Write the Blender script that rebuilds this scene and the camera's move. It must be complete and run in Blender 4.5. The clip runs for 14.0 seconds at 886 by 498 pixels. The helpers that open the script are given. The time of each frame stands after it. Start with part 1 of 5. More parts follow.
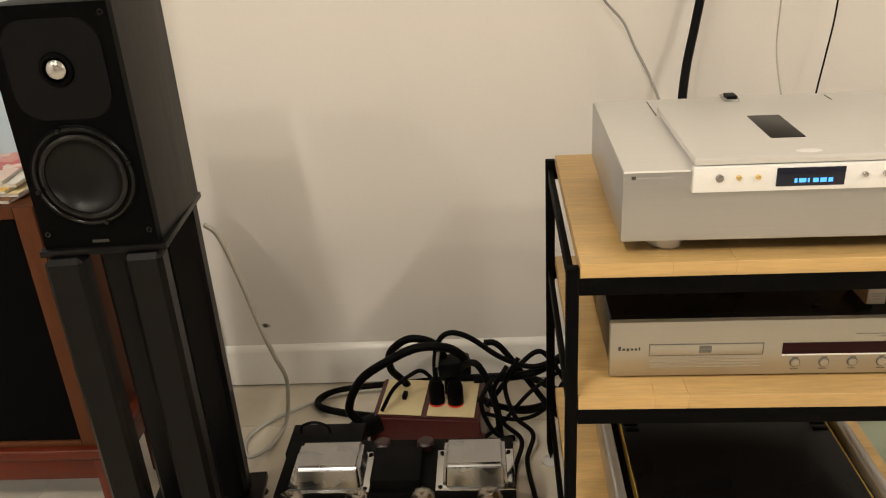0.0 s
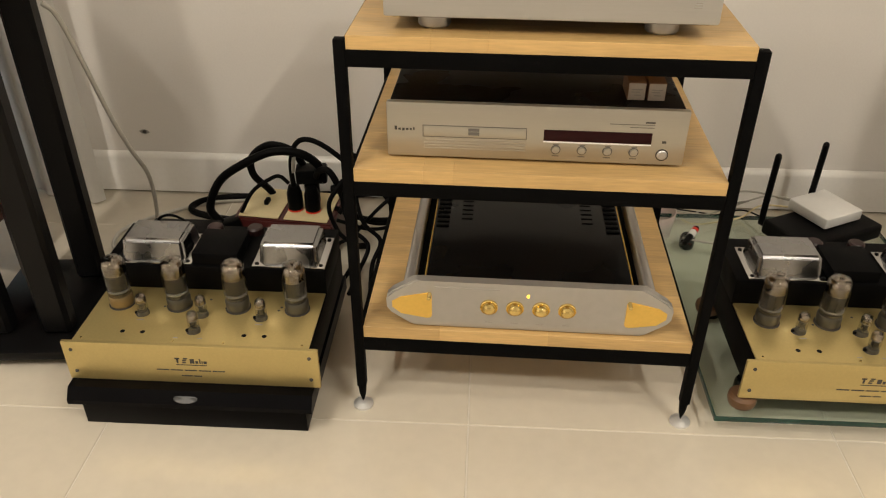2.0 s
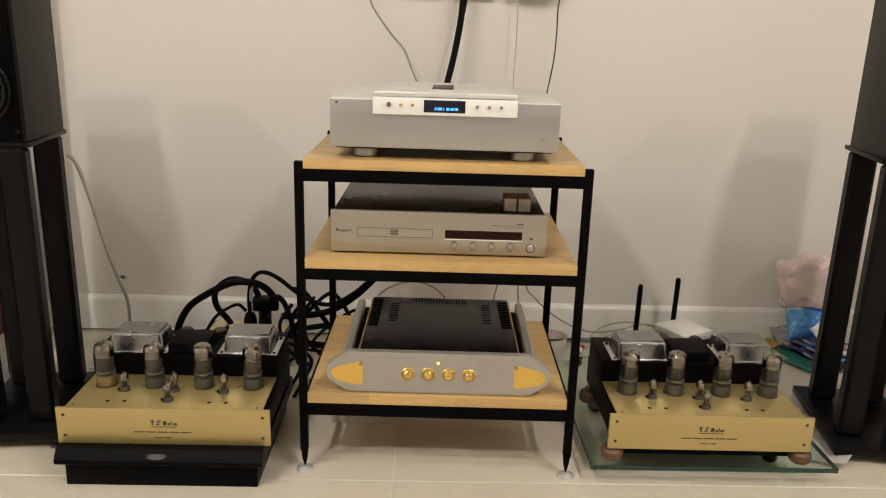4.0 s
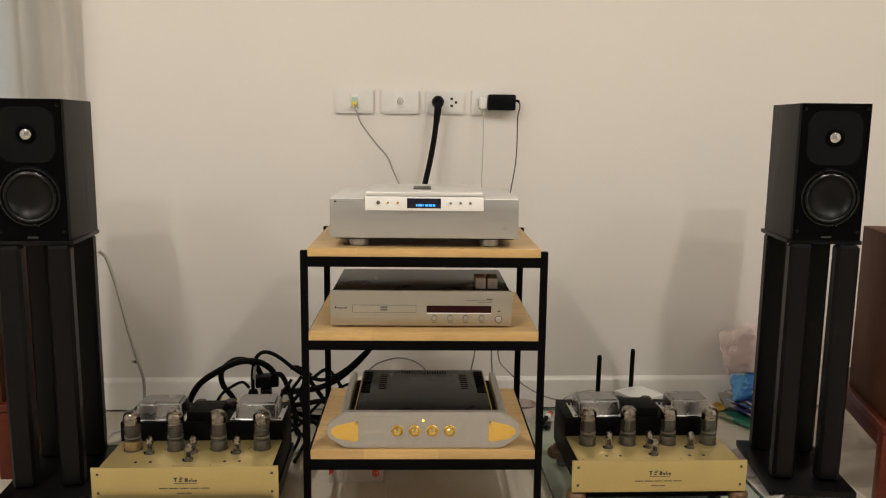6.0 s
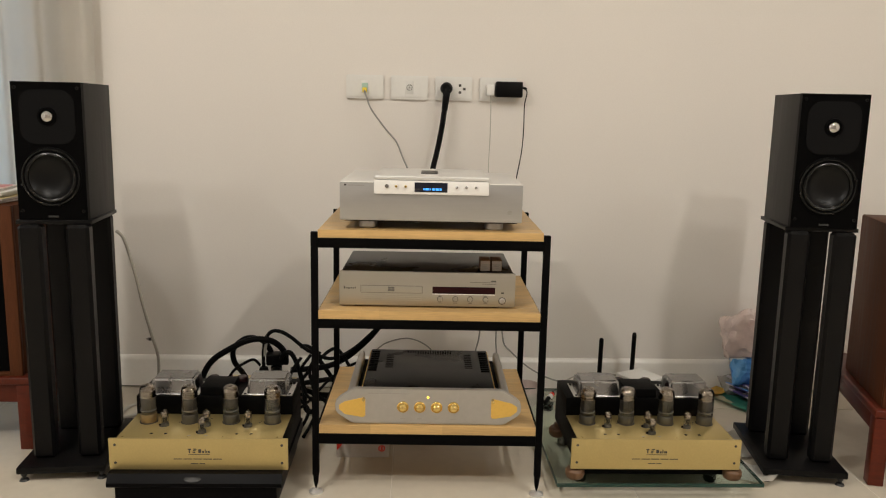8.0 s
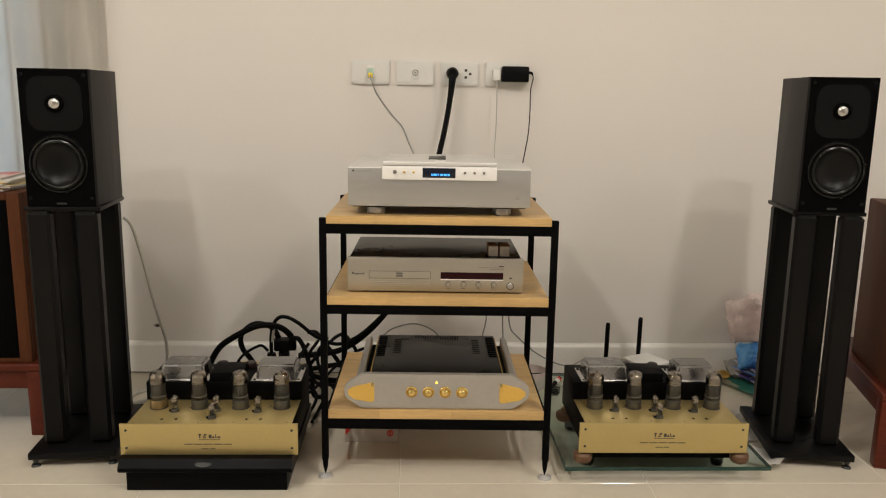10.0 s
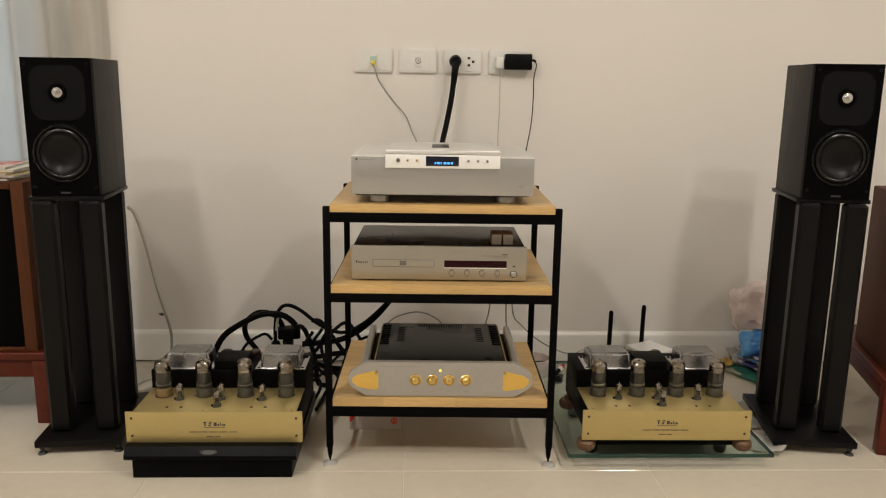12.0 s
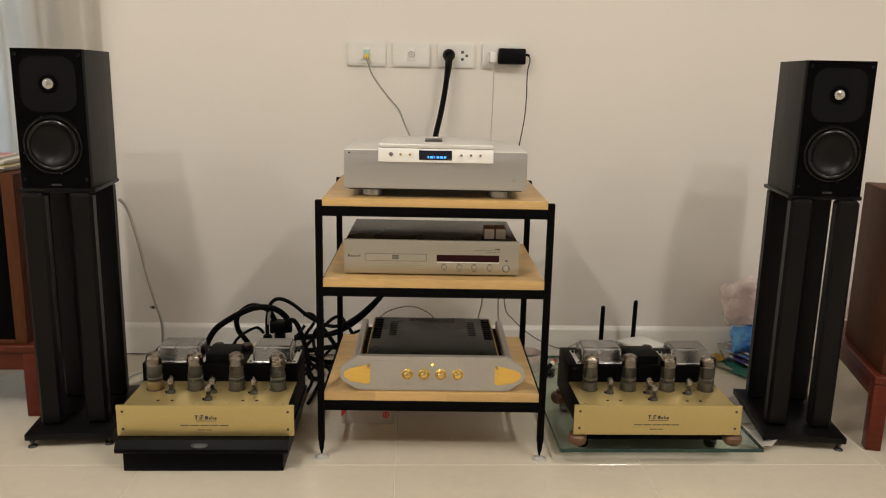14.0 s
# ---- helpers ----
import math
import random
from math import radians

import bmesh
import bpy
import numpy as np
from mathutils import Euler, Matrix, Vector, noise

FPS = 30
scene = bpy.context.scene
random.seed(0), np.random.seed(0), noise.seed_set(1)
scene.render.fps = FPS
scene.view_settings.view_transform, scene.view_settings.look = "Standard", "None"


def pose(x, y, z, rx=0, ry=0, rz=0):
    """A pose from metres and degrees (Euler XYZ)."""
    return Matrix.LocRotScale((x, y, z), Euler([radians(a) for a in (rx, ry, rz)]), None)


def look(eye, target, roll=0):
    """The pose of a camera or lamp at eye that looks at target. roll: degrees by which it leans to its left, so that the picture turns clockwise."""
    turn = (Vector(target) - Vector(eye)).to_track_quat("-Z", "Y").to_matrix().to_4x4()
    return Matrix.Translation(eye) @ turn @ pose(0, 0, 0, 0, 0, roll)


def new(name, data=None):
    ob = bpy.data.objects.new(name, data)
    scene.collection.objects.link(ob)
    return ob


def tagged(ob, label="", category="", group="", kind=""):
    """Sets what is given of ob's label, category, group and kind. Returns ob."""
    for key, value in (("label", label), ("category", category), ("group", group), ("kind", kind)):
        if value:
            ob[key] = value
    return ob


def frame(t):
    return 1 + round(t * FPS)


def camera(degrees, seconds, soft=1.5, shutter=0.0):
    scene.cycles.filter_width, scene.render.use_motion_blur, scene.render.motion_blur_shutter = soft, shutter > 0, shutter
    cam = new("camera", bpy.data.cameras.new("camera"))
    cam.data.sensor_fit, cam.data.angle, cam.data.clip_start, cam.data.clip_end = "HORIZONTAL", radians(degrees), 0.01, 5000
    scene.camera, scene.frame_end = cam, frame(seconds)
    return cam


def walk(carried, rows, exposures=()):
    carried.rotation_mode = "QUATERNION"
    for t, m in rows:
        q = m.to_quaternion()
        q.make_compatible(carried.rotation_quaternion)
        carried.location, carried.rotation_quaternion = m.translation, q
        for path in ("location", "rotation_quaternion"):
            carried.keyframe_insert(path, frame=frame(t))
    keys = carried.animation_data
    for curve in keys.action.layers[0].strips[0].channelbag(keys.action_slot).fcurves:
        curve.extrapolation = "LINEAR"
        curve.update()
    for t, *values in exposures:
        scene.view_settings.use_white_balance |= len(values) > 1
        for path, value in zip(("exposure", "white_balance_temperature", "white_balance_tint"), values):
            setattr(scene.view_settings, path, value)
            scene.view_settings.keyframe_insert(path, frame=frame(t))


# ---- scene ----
cam = camera(58.7, 14.0, soft=1.15)
PATH = [
    (0, (-0.379, -0.895, 1.087), (-0.494, 0.929, 0.273), -3.6),
    (0.2, (-0.320, -0.921, 1.088), (-0.373, 0.891, 0.242), -3.3),
    (0.5, (-0.257, -0.964, 1.079), (-0.222, 0.815, 0.166), -3.2),
    (0.7, (-0.245, -0.987, 1.072), (-0.140, 0.762, 0.107), -3.3),
    (1, (-0.217, -1.017, 1.061), (-0.048, 0.687, 0.029), -3.5),
    (1.2, (-0.211, -1.037, 1.069), (-0.032, 0.647, 0.005), -2.9),
    (1.5, (-0.178, -1.05, 1.051), (-0.079, 0.633, -0.025), -1.3),
    (1.7, (-0.133, -1.047, 1.028), (-0.121, 0.636, -0.054), -0.4),
    (2, (-0.084, -1.023, 0.986), (-0.17, 0.658, -0.093), 0.3),
    (2.2, (-0.069, -1.009, 0.958), (-0.184, 0.679, -0.107), 0.2),
    (2.5, (-0.065, -1.013, 0.895), (-0.163, 0.713, -0.109), 0.3),
    (2.7, (-0.061, -1.035, 0.865), (-0.141, 0.728, -0.075), 0.1),
    (3, (-0.068, -1.139, 0.867), (-0.107, 0.688, 0.056), -0.1),
    (3.5, (-0.057, -1.349, 0.901), (-0.045, 0.539, 0.242), 0.6),
    (4, (-0.035, -1.485, 0.916), (0.014, 0.437, 0.365), 1.7),
    (6.5, (-0.051, -1.824, 0.942), (0.056, 0.15, 0.645), 0.5),
    (7, (-0.041, -1.842, 0.942), (0.056, 0.128, 0.613), 0.9),
    (7.5, (-0.045, -1.848, 0.942), (0.042, 0.121, 0.6), 1.3),
    (8, (-0.045, -1.849, 0.943), (0.034, 0.12, 0.599), 1.2),
    (10.5, (-0.062, -1.851, 0.943), (0.015, 0.109, 0.55), 0.9),
    (11, (-0.062, -1.852, 0.942), (0.022, 0.105, 0.539), 1.0),
    (11.5, (-0.061, -1.853, 0.941), (0.016, 0.104, 0.536), 1.0),
    (12, (-0.062, -1.852, 0.943), (0.006, 0.105, 0.534), 0.8),
    (12.5, (-0.06, -1.852, 0.943), (0.011, 0.104, 0.531), 1.0),
    (13, (-0.062, -1.851, 0.942), (0.024, 0.104, 0.529), 1.2),
    (13.5, (-0.064, -1.852, 0.942), (0.029, 0.103, 0.526), 1.3),
    (14, (-0.062, -1.851, 0.942), (0.025, 0.102, 0.52), 1.2),
]
walk(cam, [(t, look(eye, target, roll)) for t, eye, target, roll in PATH],
     [(0.0, 0.18, 7020, 10), (1.0, 0.20, 7150, 10), (2.0, 0.20, 6950, 10), (3.0, 0.22, 6680, 10), (3.5, 0.19, 6600, 10), (4.0, 0.14, 6560, 10), (7.0, -0.03, 6520, 10), (14.0, -0.02, 6620, 10)])

# ---- world and lights ----
world = bpy.data.worlds.new("world")
world.use_nodes = True
world.node_tree.nodes["Background"].inputs[0].default_value = (0.35, 0.42, 0.55, 1)
world.node_tree.nodes["Background"].inputs[1].default_value = 0.15
scene.world = world

# The last two entries are fill lamps added to lighten the wall shadows.
DOWNLIGHTS_AND_FILL = [(-1.12, -2.0, 16.5), (1.18, -1.95, 16), (-1.12, -1.4, 12.5), (1.18, -1.4, 11.5), (-1.1, -0.8, 4.5), (1.15, -0.8, 4), (-2.35, -1.9, 16), (2.35, -1.9, 12)]
for lx, ly, watts in DOWNLIGHTS_AND_FILL:
    data = bpy.data.lights.new("downlight_and_fill", "AREA")
    data.shape, data.size, data.energy = "DISK", 0.13, watts
    data.color = (1.0, 0.95, 0.87)
    lamp = new("downlight_and_fill", data)
    lamp.matrix_world = pose(lx, ly, 2.585)


# ---- materials ----
def material(name, base, rough=0.5, metal=0.0, vary=0.12, fine=60.0, coarse=5.0, bump=0.0, stretch=(1, 1, 1),
             spread=0.0, coat=0.0, glow=None, strength=0.0, spec=0.5, rough_vary=0.1, island=False):
    """Painted, metal, plastic or wood surface with grain at two scales."""
    m = bpy.data.materials.new(name)
    m.use_nodes = True
    nt = m.node_tree
    n, l = nt.nodes, nt.links
    p = n["Principled BSDF"]
    tc = n.new("ShaderNodeTexCoord")
    mp = n.new("ShaderNodeMapping")
    mp.inputs["Scale"].default_value = stretch
    l.new(tc.outputs["Object"], mp.inputs["Vector"])
    a, b = n.new("ShaderNodeTexNoise"), n.new("ShaderNodeTexNoise")
    for t, s, d in ((a, fine, 4), (b, coarse, 3)):
        t.inputs["Scale"].default_value, t.inputs["Detail"].default_value = s, d
        l.new(mp.outputs[0], t.inputs["Vector"])
    mix = n.new("ShaderNodeMath")
    mix.operation = "MULTIPLY_ADD"
    l.new(a.outputs["Fac"], mix.inputs[0])
    mix.inputs[1].default_value = 0.5
    half = n.new("ShaderNodeMath")
    half.operation = "MULTIPLY"
    half.inputs[1].default_value = 0.5
    l.new(b.outputs["Fac"], half.inputs[0])
    l.new(half.outputs[0], mix.inputs[2])
    val = n.new("ShaderNodeMapRange")
    val.inputs[1].default_value, val.inputs[2].default_value = 0.3, 0.7
    val.inputs[3].default_value, val.inputs[4].default_value = 1 - vary, 1 + vary
    l.new(mix.outputs[0], val.inputs[0])
    hsv = n.new("ShaderNodeHueSaturation")
    hsv.inputs["Color"].default_value = (*base, 1)
    if spread:
        info = n.new("ShaderNodeObjectInfo")
        sp = n.new("ShaderNodeMapRange")
        sp.inputs[3].default_value, sp.inputs[4].default_value = 1 - spread, 1 + spread
        l.new(info.outputs["Random"], sp.inputs[0])
        mul = n.new("ShaderNodeMath")
        mul.operation = "MULTIPLY"
        l.new(val.outputs[0], mul.inputs[0])
        l.new(sp.outputs[0], mul.inputs[1])
        l.new(mul.outputs[0], hsv.inputs["Value"])
    else:
        l.new(val.outputs[0], hsv.inputs["Value"])
    l.new(hsv.outputs[0], p.inputs["Base Color"])
    rr = n.new("ShaderNodeMapRange")
    rr.inputs[1].default_value, rr.inputs[2].default_value = 0.3, 0.7
    rr.inputs[3].default_value, rr.inputs[4].default_value = max(0.02, rough * (1 - rough_vary)), min(1, rough * (1 + rough_vary))
    l.new(b.outputs["Fac"], rr.inputs[0])
    l.new(rr.outputs[0], p.inputs["Roughness"])
    p.inputs["Metallic"].default_value = metal
    p.inputs["Specular IOR Level"].default_value = spec
    p.inputs["Coat Weight"].default_value = coat
    p.inputs["Coat Roughness"].default_value = 0.12
    if bump:
        bp = n.new("ShaderNodeBump")
        bp.inputs["Strength"].default_value, bp.inputs["Distance"].default_value = bump, 0.002
        l.new(a.outputs["Fac"], bp.inputs["Height"])
        l.new(bp.outputs[0], p.inputs["Normal"])
    if glow:
        p.inputs["Emission Color"].default_value = (*glow, 1)
        p.inputs["Emission Strength"].default_value = strength
    return m


def glass(name, tint=(1, 1, 1), rough=0.0, ior=1.45):
    m = bpy.data.materials.new(name)
    m.use_nodes = True
    p = m.node_tree.nodes["Principled BSDF"]
    p.inputs["Base Color"].default_value = (*tint, 1)
    p.inputs["Roughness"].default_value = rough
    p.inputs["Transmission Weight"].default_value = 1
    p.inputs["IOR"].default_value = ior
    return m


def clear_pane(name, tint, gloss=0.02, least=0.03):
    """Flat clear glass: straight view through, with a surface reflection."""
    m = bpy.data.materials.new(name)
    m.use_nodes = True
    n, l = m.node_tree.nodes, m.node_tree.links
    n.remove(n["Principled BSDF"])
    tr, gl, fr, mix = n.new("ShaderNodeBsdfTransparent"), n.new("ShaderNodeBsdfGlossy"), n.new("ShaderNodeLayerWeight"), n.new("ShaderNodeMixShader")
    tr.inputs[0].default_value = (*tint, 1)
    gl.inputs["Roughness"].default_value = gloss
    power = n.new("ShaderNodeMath")
    power.operation = "POWER"
    power.inputs[1].default_value = 4.0
    share = n.new("ShaderNodeMapRange")
    share.inputs[3].default_value, share.inputs[4].default_value = least, 0.6
    l.new(fr.outputs["Facing"], power.inputs[0])
    l.new(power.outputs[0], share.inputs[0])
    l.new(share.outputs[0], mix.inputs[0])
    l.new(tr.outputs[0], mix.inputs[1])
    l.new(gl.outputs[0], mix.inputs[2])
    l.new(mix.outputs[0], n["Material Output"].inputs[0])
    return m


def film_sheet(name, base, clear):
    """Hazy wrapping film: part clear, part milky, with a soft gloss."""
    m = material(name, base, 0.25, vary=0.12, fine=60, coarse=20, bump=0.4)
    n, l = m.node_tree.nodes, m.node_tree.links
    tr, mix = n.new("ShaderNodeBsdfTransparent"), n.new("ShaderNodeMixShader")
    mix.inputs[0].default_value = clear
    l.new(n["Principled BSDF"].outputs[0], mix.inputs[1])
    l.new(tr.outputs[0], mix.inputs[2])
    l.new(mix.outputs[0], n["Material Output"].inputs[0])
    return m


def fabric(name, base, through_light):
    """Thin cloth that lets some light through."""
    m = material(name, base, 0.9, vary=0.08, fine=900, coarse=8, bump=0.25)
    n, l = m.node_tree.nodes, m.node_tree.links
    tr = n.new("ShaderNodeBsdfTranslucent")
    tr.inputs[0].default_value = (*base, 1)
    mix = n.new("ShaderNodeMixShader")
    mix.inputs[0].default_value = through_light
    l.new(n["Principled BSDF"].outputs[0], mix.inputs[1])
    l.new(tr.outputs[0], mix.inputs[2])
    l.new(mix.outputs[0], n["Material Output"].inputs[0])
    return m


def printed(name, colours, scale, rough=0.35):
    """Packaging film printed in patches of several colours."""
    m = material(name, colours[0], rough, vary=0.1, fine=120, coarse=20, bump=0.2)
    n, l = m.node_tree.nodes, m.node_tree.links
    tc, warp, cells, ramp = n.new("ShaderNodeTexCoord"), n.new("ShaderNodeTexNoise"), n.new("ShaderNodeTexVoronoi"), n.new("ShaderNodeValToRGB")
    warp.inputs["Scale"].default_value = scale * 0.8
    add = n.new("ShaderNodeVectorMath")
    add.operation = "MULTIPLY_ADD"
    add.inputs[1].default_value = (0.05, 0.05, 0.05)
    l.new(tc.outputs["Object"], warp.inputs["Vector"])
    l.new(warp.outputs["Color"], add.inputs[0])
    l.new(tc.outputs["Object"], add.inputs[2])
    cells.inputs["Scale"].default_value = scale
    l.new(add.outputs[0], cells.inputs["Vector"])
    tone = n.new("ShaderNodeSeparateColor")
    l.new(cells.outputs["Color"], tone.inputs[0])
    ramp.color_ramp.interpolation = "CONSTANT"
    while len(ramp.color_ramp.elements) < len(colours):
        ramp.color_ramp.elements.new(0.5)
    for k, c in enumerate(colours):
        ramp.color_ramp.elements[k].position = k / len(colours)
        ramp.color_ramp.elements[k].color = (*c, 1)
    l.new(tone.outputs[0], ramp.inputs[0])
    l.new(ramp.outputs[0], n["Hue/Saturation/Value"].inputs["Color"])
    return m


WALL = material("wall paint", (0.815, 0.775, 0.728), 0.6, vary=0.025, fine=220, coarse=1.5, bump=0.12, spec=0.3)
# Wall paint darkened so that mirror surfaces reflect a dim room.
DIMWALL = material("wall paint darkened for dim reflections", (0.58, 0.54, 0.50), 0.6, vary=0.03, fine=220, coarse=1.5, bump=0.12, spec=0.3)
TRIM = material("trim paint", (0.87, 0.845, 0.80), 0.3, vary=0.03, fine=120, coarse=3, bump=0.05)
CEIL = material("ceiling paint", (0.8, 0.78, 0.74), 0.8, vary=0.03, fine=150, coarse=2, bump=0.1)
TILE = material("polished tile", (0.62, 0.56, 0.46), 0.12, vary=0.05, fine=35, coarse=3, spread=0.03, spec=0.5, rough_vary=0.3)
GROUT = material("grout", (0.66, 0.61, 0.53), 0.8, vary=0.08, fine=200, coarse=10, bump=0.3)
MAPLE = material("maple board", (0.55, 0.355, 0.145), 0.40, vary=0.2, fine=26, coarse=4, stretch=(1, 12, 12), bump=0.08, spread=0.10)
STEEL = material("black powder coat", (0.0025, 0.0024, 0.0025), 0.6, spec=0.04, vary=0.2, fine=500, coarse=12, bump=0.2)
BLACKBOX = material("black painted steel", (0.0028, 0.0027, 0.0028), 0.5, spec=0.05, vary=0.2, fine=500, coarse=8, bump=0.12)
GLOSSBLACK = material("gloss black cover", (0.0030, 0.0029, 0.0030), 0.28, spec=0.14, vary=0.2, fine=300, coarse=6, bump=0.04)
PLINTH = material("black lacquered wood", (0.0020, 0.0019, 0.0025), 0.34, spec=0.07, vary=0.2, fine=80, coarse=5, bump=0.05)
ALU = material("brushed aluminium", (0.48, 0.48, 0.48), 0.36, 0.9, vary=0.05, fine=60, coarse=5, stretch=(1, 1, 60), bump=0.05)
# Base raised so the transport's top carries the wall's reflection as colour.
ALUTOP = material("satin aluminium", (0.74, 0.735, 0.72), 0.42, 0.6, vary=0.04, fine=60, coarse=5, stretch=(1, 40, 40), bump=0.04)
FACE = material("bright aluminium fascia", (0.90, 0.89, 0.87), 0.4, 0.15, vary=0.02, fine=300, coarse=6)
CHAMP = material("champagne aluminium", (0.45, 0.425, 0.37), 0.36, 0.85, vary=0.04, fine=60, coarse=5, stretch=(1, 60, 60), bump=0.04)
GREYALU = material("grey satin aluminium", (0.47, 0.455, 0.435), 0.4, 0.75, vary=0.05, fine=80, coarse=5, bump=0.04)
GOLD = material("polished gold plate", (0.78, 0.59, 0.23), 0.10, 1.0, vary=0.06, fine=100, coarse=12)
SATINGOLD = material("satin gold inlay", (0.85, 0.56, 0.14), 0.36, 0.75, vary=0.06, fine=160, coarse=12, bump=0.04)
AMPGOLD = material("gold anodised plate", (0.56, 0.44, 0.19), 0.40, 0.7, vary=0.06, fine=220, coarse=6, bump=0.05)
CHROME = material("chrome", (0.50, 0.495, 0.49), 0.11, 1.0, vary=0.04, fine=60, coarse=14, bump=0.02, rough_vary=0.4)
MIDINK = material("brown-grey print", (0.13, 0.12, 0.105), 0.6, vary=0.1)
DARKINK = material("dark print", (0.05, 0.045, 0.04), 0.6, vary=0.1)
GREYINK = material("grey print", (0.35, 0.33, 0.3), 0.6, vary=0.1)
BADGE = material("dull badge metal", (0.05, 0.05, 0.05), 0.4, 0.5, vary=0.1)
BAFFLE = material("black baffle", (0.0020, 0.0019, 0.0020), 0.45, spec=0.03, vary=0.2, fine=300, coarse=8, bump=0.05)
VENEER = material("charcoal veneer", (0.031, 0.030, 0.0295), 0.5, spec=0.15, vary=0.15, fine=60, coarse=6, stretch=(10, 10, 1), bump=0.08)
FACEPLATE = material("matte grey plate", (0.0060, 0.0058, 0.0060), 0.65, spec=0.06, vary=0.15, fine=600, coarse=20, bump=0.1)
STAND = material("satin black stand paint", (0.0036, 0.0034, 0.0036), 0.34, spec=0.16, vary=0.2, fine=400, coarse=8, bump=0.12)
CONE = material("woofer cone", (0.0025, 0.0025, 0.0027), 0.36, spec=0.2, vary=0.15, fine=300, coarse=20, bump=0.06)
RUBBER = material("black rubber", (0.0025, 0.0025, 0.0025), 0.22, spec=0.3, vary=0.15, fine=200, coarse=20)
CABLE = material("black cable sleeve", (0.0030, 0.0029, 0.0030), 0.5, spec=0.08, vary=0.25, fine=900, coarse=30, bump=0.3)
GREYCABLE = material("grey cable", (0.30, 0.29, 0.27), 0.5, vary=0.1, fine=100, coarse=20)
WHITECABLE = material("white cable", (0.46, 0.44, 0.39), 0.5, vary=0.1, fine=100, coarse=20)
WHITEPLASTIC = material("white plastic", (0.80, 0.79, 0.76), 0.35, vary=0.03, fine=100, coarse=8)
BLACKPLASTIC = material("black plastic", (0.0030, 0.0029, 0.0030), 0.42, spec=0.1, vary=0.15, fine=400, coarse=10, bump=0.08)
REDWOOD = material("red stained wood", (0.095, 0.014, 0.005), 0.40, vary=0.25, fine=30, coarse=5, stretch=(3, 3, 14), coat=0.05, spec=0.25, bump=0.04)
BROWNWOOD = material("walnut veneer", (0.090, 0.030, 0.012), 0.55, spec=0.12, vary=0.25, fine=40, coarse=6, stretch=(12, 12, 1), bump=0.05)
GRILLE = material("black grille cloth", (0.0020, 0.0019, 0.0020), 0.95, spec=0.06, vary=0.3, fine=900, coarse=10, bump=0.5)
MAROON = material("maroon lacquer", (0.075, 0.014, 0.013), 0.3, vary=0.2, fine=90, coarse=7, coat=0.3)
DARKMAROON = material("dark maroon sleeve", (0.020, 0.006, 0.006), 0.4, vary=0.2, fine=90, coarse=7)
CREAM = material("cream panel", (0.74, 0.62, 0.36), 0.5, vary=0.05, fine=120, coarse=8)
RED = material("red plastic", (0.75, 0.04, 0.02), 0.4, vary=0.1)
YELLOW = material("yellow plug", (0.85, 0.65, 0.06), 0.4, vary=0.05)
CLEARPLUG = material("clear green plug", (0.45, 0.62, 0.55), 0.2, vary=0.08)
LCD = material("display window", (0.004, 0.006, 0.02), 0.12, vary=0.1)
LCDRED = material("dark red display window", (0.020, 0.003, 0.004), 0.3, vary=0.1, spec=0.14)
BLUEGLOW = material("blue digits", (0.05, 0.3, 0.8), 0.4, glow=(0.06, 0.36, 1.0), strength=1.1)
LEDGLOW = material("yellow indicator", (1, 0.7, 0.1), 0.3, glow=(1.0, 0.62, 0.04), strength=3.0)
TUBEGLASS = clear_pane("valve glass", (0.955, 0.95, 0.94), 0.03, 0.04)
SHEETGLASS = clear_pane("sheet glass", (0.90, 0.97, 0.94))
EDGEGLASS = material("dark green glass edge", (0.012, 0.045, 0.035), 0.12, vary=0.2, fine=40, coarse=10)
MICA = material("pale mica", (0.13, 0.126, 0.12), 0.4, vary=0.1, fine=80, coarse=30)
ANODE = material("grey anode", (0.028, 0.027, 0.025), 0.4, 0.4, vary=0.25, fine=120, coarse=40, bump=0.1)
GETTER = material("silver getter film", (0.25, 0.225, 0.20), 0.10, 1.0, vary=0.2, fine=80, coarse=40)
SMOKED = material("brown getter mirror", (0.36, 0.32, 0.28), 0.08, 1.0, vary=0.25, fine=80, coarse=40)
COVER = material("polished steel cover", (0.33, 0.33, 0.335), 0.24, 1.0, vary=0.06, fine=90, coarse=14, bump=0.03, rough_vary=0.4)
VALVEBASE = material("grey valve base", (0.085, 0.08, 0.067), 0.38, 0.5, vary=0.1, fine=80, coarse=30)
BROWNBASE = material("brass valve base", (0.25, 0.18, 0.09), 0.4, 0.6, vary=0.12, fine=80, coarse=30)
OAKFOOT = material("oiled wood foot", (0.13, 0.065, 0.03), 0.5, vary=0.3, fine=40, coarse=14, stretch=(2, 2, 10), bump=0.1)
CURTAIN = fabric("sheer curtain cloth", (0.82, 0.80, 0.76), 0.5)
PAPER = material("white paper", (0.78, 0.76, 0.72), 0.8, vary=0.05, fine=100, coarse=15)
GREENPAPER = printed("green printed paper", ((0.14, 0.50, 0.40), (0.09, 0.42, 0.34), (0.36, 0.62, 0.48), (0.14, 0.48, 0.40), (0.72, 0.68, 0.52)), 22, 0.5)
YELLOWPAPER = material("yellow printed paper", (0.75, 0.5, 0.12), 0.5, vary=0.25, fine=30, coarse=14)
BLUEPACK = printed("blue printed film", ((0.06, 0.24, 0.60), (0.05, 0.20, 0.55), (0.10, 0.33, 0.68), (0.06, 0.22, 0.58), (0.60, 0.62, 0.66)), 26, 0.3)
